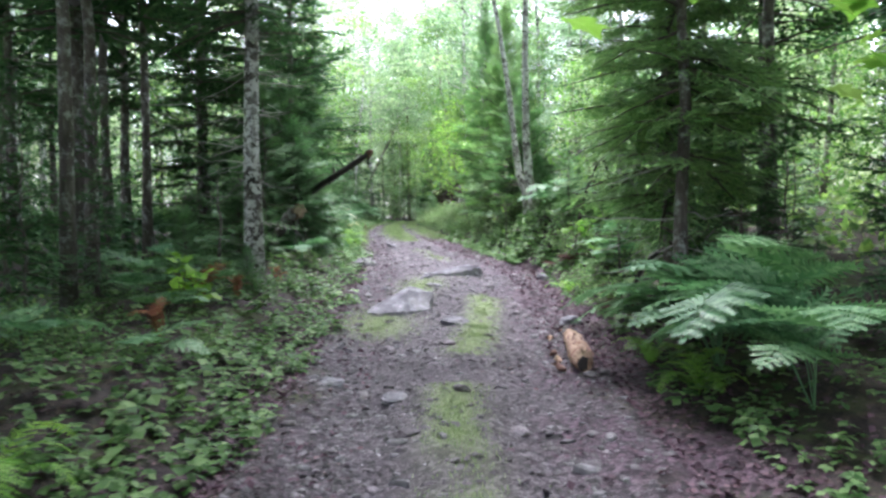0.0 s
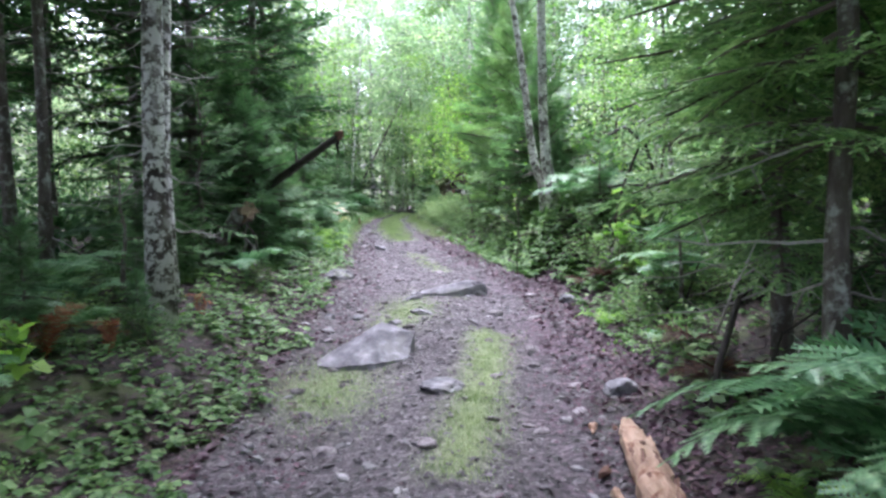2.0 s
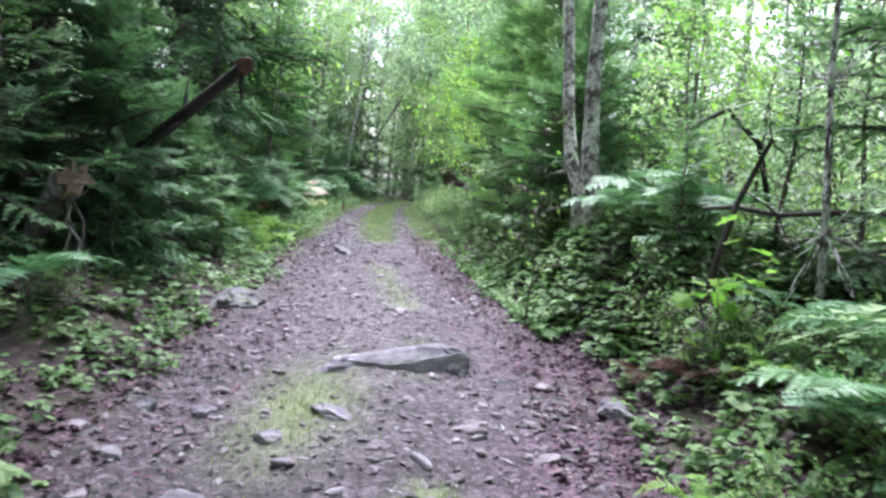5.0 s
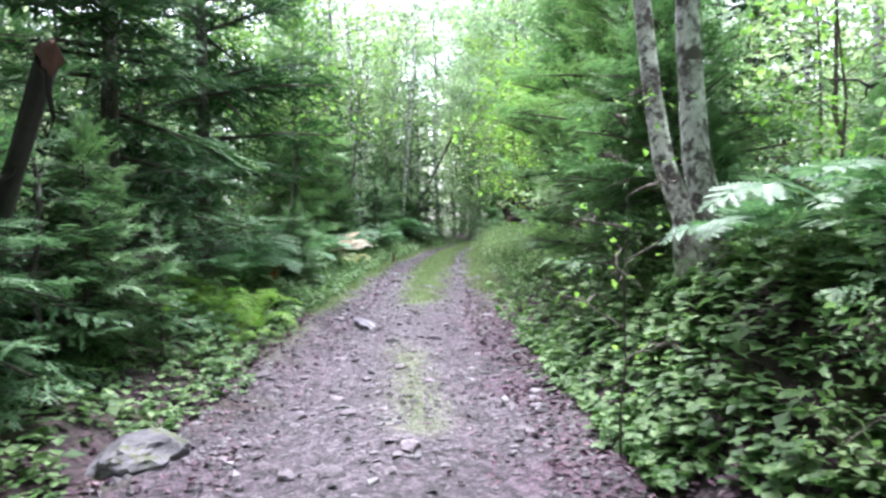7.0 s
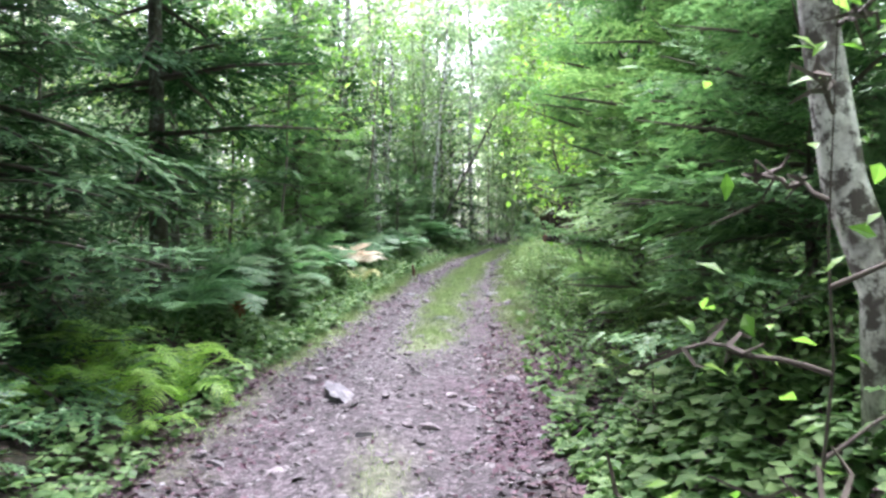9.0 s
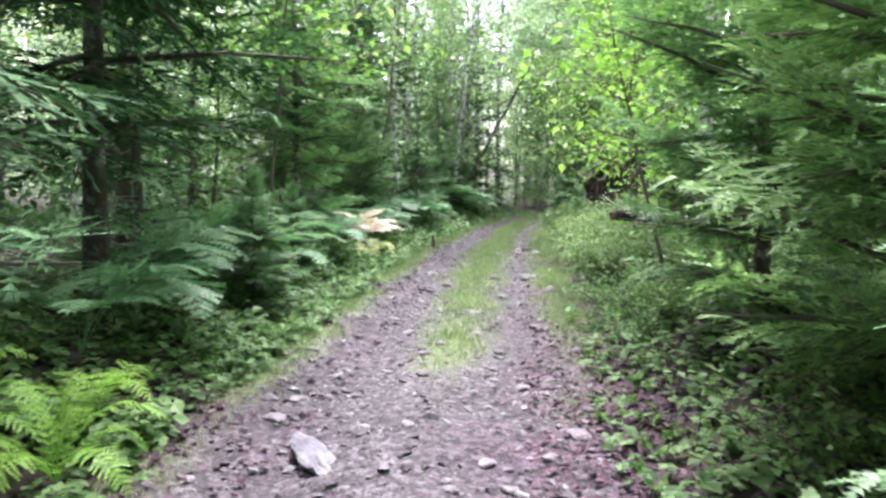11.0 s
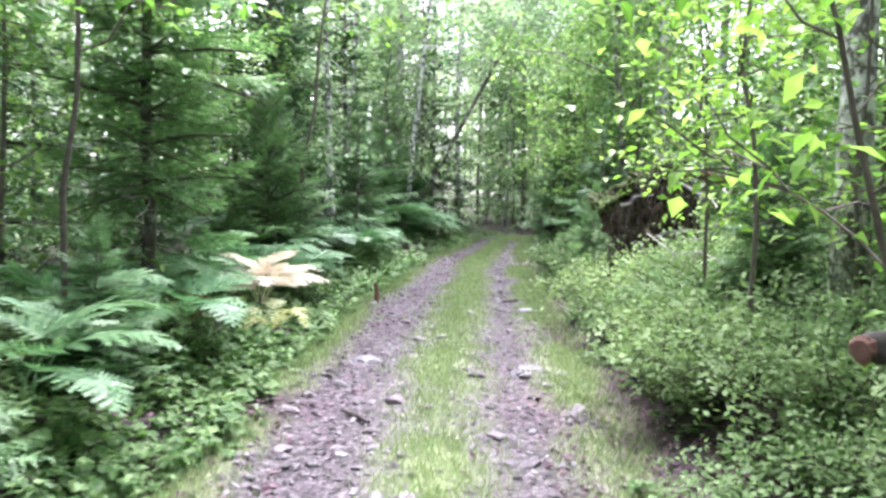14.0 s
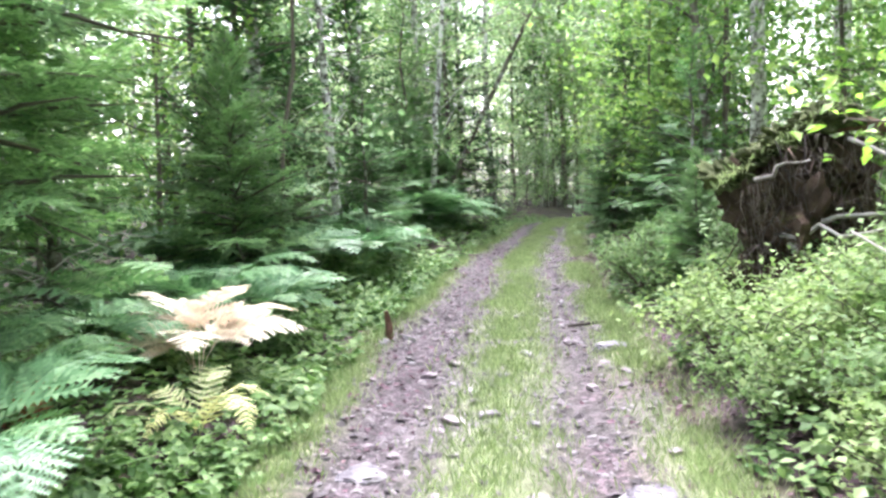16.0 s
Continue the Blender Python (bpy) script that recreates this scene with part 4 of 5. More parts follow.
# turn 0 leans a frond away along +y, 90 towards -x
for row in (
        ("bracken", 2.05, 6.1, 8, 1.15, 90, 200), ("bracken", 1.95, 5.7, 7, 0.95, 85, 220), ("bracken", 2.35, 5.5, 7, 1.3, 95, 170), ("bracken", 2.15, 4.7, 6, 1.0, 90, 160), ("lady", 1.65, 6.5, 6, 0.5, 90, 300), ("lady", 1.7, 5.4, 6, 0.5, 90, 300),
        ("bracken", -2.7, 9.3, 4, 0.62, -80, 200), ("bracken", -2.6, 7.6, 4, 0.6, -90, 200), ("bracken", -3.2, 8.4, 4, 0.6, -60, 220), ("bracken", -2.1, 5.8, 4, 0.5, -80, 220), ("bracken", -2.7, 5.2, 4, 0.55, -80, 220), ("rust", -2.35, 6.7, 5, 0.42, -80, 300), ("rust", -2.6, 8.7, 5, 0.5, -80, 300), ("lady", -1.9, 3.3, 7, 0.62, -60, 240),
        ("bracken", -2.2, 12.6, 4, 0.85, -90, 160), ("bracken", -3.5, 10.6, 5, 0.9, -70, 200), ("rust", -2.3, 9.0, 5, 0.42, -80, 300), ("rust", -2.2, 10.9, 4, 0.35, -80, 300),
        ("lady", -2.15, 18.35, 9, 0.7, 0, 360), ("lady", -2.4, 17.85, 9, 0.66, 0, 360), ("lady", -2.75, 18.3, 9, 0.75, 0, 360), ("lady", -2.05, 17.6, 6, 0.42, 0, 360), ("lady", -2.6, 17.4, 7, 0.55, 0, 360),
        ("bracken", -3.3, 20.9, 5, 1.1, -80, 200), ("bracken", -2.9, 20.2, 5, 0.95, -70, 200), ("bracken", -3.6, 22.2, 5, 1.1, -90, 180), ("bracken", -3.2, 23.1, 5, 0.9, -80, 200),
        ("bracken", -3.9, 24.4, 6, 0.9, -90, 240), ("bracken", -3.75, 25.8, 6, 0.8, -90, 240), ("bracken", -4.0, 26.6, 6, 0.9, -90, 240),
        ("pale", -3.45, 26.95, 10, 0.7, -60, 340), ("yellow", -3.1, 26.25, 6, 0.6, -90, 300), ("rust", -3.45, 25.3, 4, 0.5, -90, 300),
        ("rust", -2.9, 21.0, 5, 0.42, -90, 300), ("bracken", -3.25, 24.9, 5, 0.8, -90, 220), ("brown", 1.95, 12.4, 4, 0.38, 90, 300), ("brown", 1.95, 8.4, 6, 0.45, 90, 300), ("brown", 2.05, 9.4, 4, 0.42, 90, 240), ("brown", 2.2, 7.8, 5, 0.45, 90, 240), ("bracken", 1.95, 9.9, 4, 0.4, 90, 300), ("brown", 1.75, 12.9, 4, 0.4, 90, 300), ("lady", 1.7, 11.1, 5, 0.4, 0, 360),
        ("bracken", -2.85, 19.5, 5, 0.85, -90, 200), ("lady", -2.4, 18.9, 7, 0.6, 0, 360), ("bracken", 1.88, 14.9, 5, 0.65, 90, 300), ("bracken", 2.2, 14.7, 6, 0.85, 90, 240), ("bracken", 2.5, 14.3, 6, 0.85, 90, 240), ("bracken", 2.4, 11.0, 6, 0.72, 90, 180), ("bracken", 2.75, 11.8, 5, 0.75, 90, 180), ("bracken", -4.2, 25.2, 5, 0.9, -90, 240), ("bracken", -3.9, 28.0, 5, 0.85, -90, 240), ("lady", 2.3, 12.1, 5, 0.4, 90, 200), ("bracken", 2.6, 13.1, 4, 0.45, 90, 200)):
    fern(*row[:2], *row[2:5], row[5], row[6])
for _ in range(34):
    y = fern_rng.uniform(27.5, 40)
    fern("bracken", float(np.interp(y, EDGE_Y, EDGE_L)) - fern_rng.uniform(0.7, 2.2), y, 5, fern_rng.uniform(0.7, 1.05), -90, 240)
for _ in range(22):
    y = fern_rng.uniform(3, 26)
    fern("bracken", float(np.interp(y, EDGE_Y, EDGE_L)) - fern_rng.uniform(1.6, 4.5), y, 4, fern_rng.uniform(0.6, 0.9), 0, 360)


# ---- shrubs on the bank ----
def shrub_mesh_set(height, spread, leaves, size, material, leaf=OVAL, stems=9):
    wood, crown = Soup(), Soup()
    ends = []
    for _ in range(stems):
        a, r = rng.uniform(0, 6.28), spread * math.sqrt(rng.random())
        tip = np.array([r * math.cos(a), r * math.sin(a), height * rng.uniform(0.55, 1.0) * (1 - 0.45 * (r / spread) ** 2)])
        pts = bent(tip * (0.15, 0.15, 0), tip, 5, -0.03, 0.015)
        wood.add(*tube(pts, np.linspace(0.006, 0.002, 5), 3, False))
        for q in (2, 3, 4):
            for _ in range(2):
                e = pts[q] + rng.normal(0, 0.1, 3)
                wood.add(*tube(bent(pts[q], e, 2), (0.003, 0.001), 3, False))
                ends += [e, pts[q]]
    ends = np.array(ends)
    pos = ends[rng.integers(len(ends), size=leaves)] + rng.normal(0, 0.055, (leaves, 3))
    pos[:, 2] = np.abs(pos[:, 2])
    crown.stamp(leaf, mats_of(pos, rng.uniform(0, 6.28, leaves), rng.normal(0.1, 0.5, leaves), rng.normal(0, 0.4, leaves), rng.uniform(0.6, 1.3, leaves) * size))
    return [("stem_tangle", wood.mesh("stem_tangle", BARK_TWIG)), ("leaves", crown.mesh("leaves", material))]


SHRUBS = [plant("blueberry_bush", shrub_mesh_set(0.62, 0.6, 2900, 0.043, SHRUB, KITE, 18), x, y, "low blueberry bush with small yellow-green leaves", "shrub", "bushes on the bank") for x, y in ((0.35, 25.6), (0.75, 26.6), (0.1, 27.2))]
HERBS = [plant("leafy_bush", shrub_mesh_set(0.45, 0.42, 620, 0.045, HERB, KITE, 10), x, y, "low leafy green bush on the bank", "shrub", "bushes on the bank") for x, y in ((2.0, 13.4), (1.45, 16.6))]
for k, x, y, s in ((HERBS[0], 0.6, 22.0, 1.1), (SHRUBS[1], 0.95, 22.5, 0.9), (HERBS[1], 0.4, 21.4, 0.85), (HERBS[0], 0.85, 21.5, 0.9), (SHRUBS[1], 0.35, 22.9, 0.85), (SHRUBS[0], 0.65, 23.7, 1.0), (SHRUBS[2], 0.3, 24.3, 0.95)):
    again(k, x, y, 90 * x, s)
for i in range(34):
    y = wood_rng.uniform(23.2, 32)
    again(wood_rng.choice(SHRUBS), float(np.interp(y, EDGE_Y, EDGE_R)) + wood_rng.uniform(0.4, 2.3), y, wood_rng.uniform(0, 360), wood_rng.uniform(0.6, 1.15))
for i in range(48):
    y = wood_rng.uniform(9.5, 24)
    again(wood_rng.choice(HERBS), float(np.interp(y, EDGE_Y, EDGE_R)) + wood_rng.uniform(0.45, 2.2), y, wood_rng.uniform(0, 360), wood_rng.uniform(0.6, 1.2))
for i in range(46):
    y = wood_rng.uniform(3, 36)
    again(wood_rng.choice(HERBS), float(np.interp(y, EDGE_Y, EDGE_L)) - wood_rng.uniform(0.7, 2.8), y, wood_rng.uniform(0, 360), wood_rng.uniform(0.45, 0.95))


plant("broadleaf_herb", shrub_mesh_set(0.6, 0.22, 46, 0.13, LEAF_BRIGHT, MAPLE, 5), -2.45, 7.75, "leafy seedling with large bright green leaves", "plant", "seedlings")
plant("broadleaf_herb", shrub_mesh_set(1.2, 0.34, 46, 0.11, LEAF_BRIGHT, MAPLE, 4), 2.15, 12.75, "leafy seedling with large bright green leaves", "plant", "seedlings")
plant("broadleaf_herb", shrub_mesh_set(0.35, 0.2, 40, 0.09, HERB, MAPLE, 5), 1.0, 17.3, "leafy seedling at the foot of the firs", "plant", "seedlings")


# ---- rocks ----
def rock_mesh(seed, size, detail=3, ragged=0.06, material=ROCK, edge=0.35):
    """A weathered block: a ball squared off, chipped by planes and roughened."""
    r = np.random.default_rng(seed)
    bm = bmesh.new()
    bmesh.ops.create_icosphere(bm, subdivisions=detail, radius=1.0)
    planes = [(Vector(r.normal(0, 1, 3)).normalized(), r.uniform(0.55, 0.85)) for _ in range(9)]
    for v in bm.verts:
        p = v.co.copy()
        for n, d in planes:
            over = p.dot(n) - d
            if over > 0:
                p -= n * over * (1 - edge * 0.3)
        p *= 1 + ragged * noise.noise(p * 2.5 + Vector((seed, 0, 0))) + (0.02 + ragged * 0.4) * noise.noise(p * 7) + ragged * 0.3 * noise.noise(p * 15)
        v.co = (p.x * size[0], p.y * size[1], p.z * size[2])
    me = bpy.data.meshes.new("rock")
    bm.to_mesh(me)
    bm.free()
    me.materials.append(material)
    return me


def rock(seed, x, y, size, turn, label, tilt=(0, 0), sink=0.4, material=ROCK):
    ob = new("rock", rock_mesh(seed, size, 4, 0.16, material))
    ob.matrix_world = pose(x, y, float(land(x, y)) + size[2] * (1 - 2 * sink) * 0.5, tilt[0], tilt[1], turn)
    return tagged(ob, label, "rock", "rocks in the track")


def wedge_rock(seed, x, y, length, width, height, peak, turn, label):
    """A split slab: a long foot and a sharp crest set towards one end."""
    r = np.random.default_rng(seed)
    bm = bmesh.new()
    for i in range(12):
        a = 2 * math.pi * i / 12
        for drop, grow in ((-0.6, 1.0), (0.12, 0.94)):
            bm.verts.new((length * 0.5 * grow * math.cos(a) * r.uniform(0.88, 1.0), width * 0.5 * grow * math.sin(a) * r.uniform(0.85, 1.0), height * drop))
    for q, w, h in ((0.0, 0.1, 1.0), (-0.12, -0.08, 0.9), (0.2, -0.15, 0.72), (-0.38, 0.0, 0.55), (0.12, 0.2, 0.8)):
        bm.verts.new((length * (peak + q), width * w, height * h))
    bmesh.ops.convex_hull(bm, input=bm.verts)
    bmesh.ops.delete(bm, geom=[v for v in bm.verts if not v.link_faces], context="VERTS")
    bmesh.ops.subdivide_edges(bm, edges=bm.edges, cuts=4, use_grid_fill=True)
    k = min(width, height)
    for v in bm.verts:
        p = v.co * (2.2 / k) * 0.5
        n = noise.noise(p + Vector((seed, 0, 0))) + 0.5 * noise.noise(p * 2.7) + 0.3 * noise.noise(p * 6)
        v.co += Vector((n, noise.noise(p + Vector((0, seed, 4))), 0.8 * n)) * k * 0.09
    me = bpy.data.meshes.new("rock")
    bm.to_mesh(me)
    bm.free()
    me.materials.append(ROCK)
    ob = new("rock", me)
    ob.matrix_world = pose(x, y, float(land(x, y)), 0, 0, turn)
    return tagged(ob, label, "rock", "rocks in the track")


wedge_rock(3, -0.56, 10.2, 1.05, 0.78, 0.3, 0.22, 42, "pale grey pointed boulder half buried in the track")
wedge_rock(5, 0.1, 13.15, 1.0, 0.3, 0.15, 0.3, 16, "long grey slab of rock lying across the track")
rock(6, -0.16, 13.05, (0.36, 0.08, 0.09), 30, "thin grey ridge of rock breaking the track", (0, -8), 0.62)
rock(23, 0.85, 13.1, (0.06, 0.05, 0.03), 10, "small pale stone lying in the track")
rock(15, 0.47, 13.28, (0.2, 0.17, 0.16), 20, "pale grey block at the end of a slab")
rock(7, -1.42, 14.5, (0.22, 0.36, 0.13), -10, "flat grey rock with moss at the track's edge", (0, 0), 0.45, ROCK_DARK)
rock(8, -1.2, 19.0, (0.13, 0.26, 0.07), 35, "flat tilted grey stone in the wheel rut", (8, 18))
rock(9, 0.11, 9.15, (0.17, 0.15, 0.06), 10, "small flat grey stone in the track")
rock(10, 1.4, 8.95, (0.16, 0.12, 0.09), 60, "small grey stone among dead leaves at the edge")
rock(11, -1.15, 11.9, (0.075, 0.075, 0.060), 0, "small bluish grey stone at the track's edge")
rock(12, -0.85, 12.0, (0.090, 0.090, 0.053), 40, "small bluish grey stone at the track's edge")
rock(13, -0.15, 12.1, (0.165, 0.105, 0.053), -40, "flat stone lying in the grass of the track")
rock(14, 1.55, 12.5, (0.14, 0.12, 0.1), 30, "grey stone at the foot of the bank")
rock(16, -0.42, 11.72, (0.098, 0.075, 0.045), 30, "small grey stone in the grass of the track")
rock(17, -2.2, 26.2, (0.16, 0.12, 0.04), 30, "flat pale stone in the wheel rut")
rock(18, -1.08, 22.95, (0.14, 0.1, 0.04), 30, "flat pale stone in the wheel rut")
rock(19, -0.85, 25.95, (0.15, 0.12, 0.06), 0, "grey stone in the grassy track")
rock(20, -0.95, 28.6, (0.13, 0.12, 0.06), 0, "grey stone in the grassy track")
rock(21, -0.9, 6.2, (0.13, 0.1, 0.05), 0, "flat pale stone in the track")
rock(22, -0.35, 5.7, (0.14, 0.1, 0.04), 70, "flat pale stone in the track")


# ---- the peeled log, fallen wood and stumps ----
def cut_log():
    a, b = Vector((1.1, 6.38, 0.0)), Vector((1.24, 7.75, 0.0))
    ob = thing("cut_log", (a.x, a.y, float(land(a.x, a.y))), "short peeled orange log with a broken end on the track's edge", "log")
    k = np.linspace(0, 1, 26)
    w = np.c_[0.12 * k + 0.006 * rng.standard_normal(26), 1.62 * k, 0.08 + 0.035 * k + 0.005 * rng.standard_normal(26)]
    girth = np.interp(k, (0, 0.05, 0.2, 0.5, 0.75, 0.9, 1), (0.058, 0.08, 0.092, 0.084, 0.07, 0.05, 0.014))
    part("wood", Soup().add(*tube(w, girth, 18, True, 0.055)).mesh("wood", LOGWOOD, False), ob, "peeled orange wood")
    for i in range(9):
        a0, y0 = rng.uniform(-1.2, 1.5), rng.uniform(0.0, 1.3)
        p0 = np.array([0.075 * y0 + 0.09 * math.sin(a0), y0, 0.085 + 0.088 * math.cos(a0)])
        p1 = p0 + (0.03, rng.uniform(0.12, 0.35), 0.006)
        part("splinter", Soup().add(*tube(bent(p0, p1, 5, 0, 0.006), (0.004, 0.011, 0.013, 0.01, 0.002), 5, True, 0.2)).mesh("splinter", (LOGWOOD, REDWOOD)[i % 2]), ob)
    # the end face takes dark wood in place of the shadow on it
    face = Soup().add(*tube([(0, -0.006, 0.08), (0, 0.004, 0.08)], (0.05, 0.056), 14, True, 0.1))
    part("end_grain", face.mesh("end_grain", DARKWOOD), ob, "broken end with its shade painted dark")
    for i, (fx, fy, ln) in enumerate(((-0.12, 0.15, 0.3), (-0.1, 0.55, 0.16), (0.2, 0.7, 0.22), (-0.05, 1.7, 0.2), (-0.14, 0.95, 0.1))):
        s = Soup().add(*tube(bent((fx, fy, 0.012), (fx + 0.03 * (i - 2), fy + ln, 0.016), 5, 0, 0.012), (0.006, 0.022, 0.028, 0.018, 0.005), 6, True, 0.25))
        part("bark_flake", s.mesh("bark_flake", (REDWOOD, LOGWOOD)[i % 2]), ob)
    for fx, fy, fz in ((0.0, 0.45, 0.17), (0.07, 0.9, 0.185), (-0.01, 1.2, 0.185)):
        part("knot", rock_mesh(70, (0.02, 0.03, 0.012), 2, 0.3, REDWOOD), ob, "dark knot", pose(fx, fy, fz))


cut_log()


def stick(name, points, radii, material, label, category="branch", sides=7, forks=0, knobs=0.06, group="", reach=0.16):
    p = np.asarray(points, float)
    base = p[0].copy()
    ob = thing(name, tuple(base), label, category, group)
    part("stem", Soup().add(*tube(p - base, radii, sides, True, knobs)).mesh("stem", material, True), ob)
    for i in range(forks):
        q = p[int(rng.integers(1, len(p)))] - base
        e = q + rng.normal(0, reach, 3)
        part("twig", Soup().add(*tube(bent(q, e, 4, 0, 0.02), np.linspace(max(0.004, radii[-1] * 0.5), 0.002, 4), 4, False)).mesh("twig", material, True), ob)
    return ob


gl = lambda x, y, up=0.0: (x, y, float(land(x, y)) + up)
snag = stick("dead_tree", [gl(-3.9, 16.6, -0.1), (-3.0, 15.55, 1.72), (-2.5, 14.97, 2.02), (-1.9, 14.3, 2.3), (-1.22, 13.53, 2.62)], (0.085, 0.072, 0.064, 0.057, 0.048), DARKWOOD, "dark broken dead trunk leaning out over the track", "dead tree", 9, 5)
part("splintered_end", Soup().add(*tube(np.array([(-1.24, 13.55, 2.61), (-1.19, 13.5, 2.64), (-1.15, 13.46, 2.68)]) - np.array(gl(-3.9, 16.6, -0.1)), (0.049, 0.042, 0.01), 7, True, 0.3)).mesh("splintered_end", REDWOOD), snag, "reddish splintered end")
stick("fallen_branch", [gl(-2.7, 15.2, 0.9), (-2.6, 14.9, 2.0), (-2.75, 14.6, 2.6), (-3.0, 14.4, 3.2)], (0.025, 0.02, 0.014, 0.008), DARKWOOD, "thin dark dead branch among the spruces", forks=3)


def torn_stump():
    ob = thing("broken_stub", gl(-2.95, 13.95), "brown hollow trunk end torn open among dead stems", "dead tree")
    line = [(-0.1, 0.1, -0.2), (0.1, -0.08, 0.3), (0.34, -0.28, 0.56), (0.52, -0.46, 0.68), (0.58, -0.53, 0.7)]
    part("stem", Soup().add(*tube(line, (0.07, 0.08, 0.1, 0.125, 0.115), 13, False, 0.1)).mesh("stem", BARK_DARK, True), ob)
    part("torn_wood", Soup().add(*tube([(0.55, -0.5, 0.69), (0.6, -0.55, 0.705), (0.585, -0.535, 0.7), (0.52, -0.46, 0.68)], (0.118, 0.112, 0.07, 0.05), 17, False, 0.22)).mesh("torn_wood", TANWOOD), ob, "pale brown torn rim")
    part("hollow", rock_mesh(33, (0.08, 0.07, 0.08), 3, 0.6, DARKWOOD), ob, "dark rotten core", pose(0.55, -0.49, 0.69))
    for i in range(4):
        e = (0.42 + 0.12 * i, -0.3 - 0.1 * i, -0.05)
        part("dead_stem", Soup().add(*tube(bent((0.5, -0.42, 0.62), e, 6, -0.04, 0.025), np.linspace(0.016, 0.009, 6), 5)).mesh("dead_stem", (DEADWOOD, DARKWOOD)[i % 2], True), ob)


torn_stump()

deadlog = stick("fallen_log", [(0.23, 21.87, 2.06), (0.27, 21.9, 2.062), (0.33, 21.94, 2.058), (0.4, 21.985, 2.05)], (0.036, 0.041, 0.043, 0.042), DARKWOOD, "dead log on the bank with reddish end and pale lichen", "log", 12, 0, 0.13)
bark_line = np.array([(0.36, 21.96, 2.05), (0.5, 22.06, 2.045), (0.65, 22.17, 2.035), (0.8, 22.28, 2.02), (1.0, 22.41, 1.97), (1.2, 22.55, 1.9), (1.7, 22.95, 1.6)]) - np.array((0.23, 21.87, 2.06))
part("lichen_bark", Soup().add(*tube(bark_line, (0.041, 0.046, 0.044, 0.05, 0.05, 0.055, 0.06), 12, True, 0.16)).mesh("lichen_bark", BARK_LICHEN), deadlog, "pale lichen-covered bark")
part("end_grain", Soup().add(*tube(np.array([(0.222, 21.864, 2.06), (0.235, 21.874, 2.06)]) - np.array((0.23, 21.87, 2.06)), (0.03, 0.042), 9, True, 0.1)).mesh("end_grain", REDWOOD), deadlog, "reddish broken end")


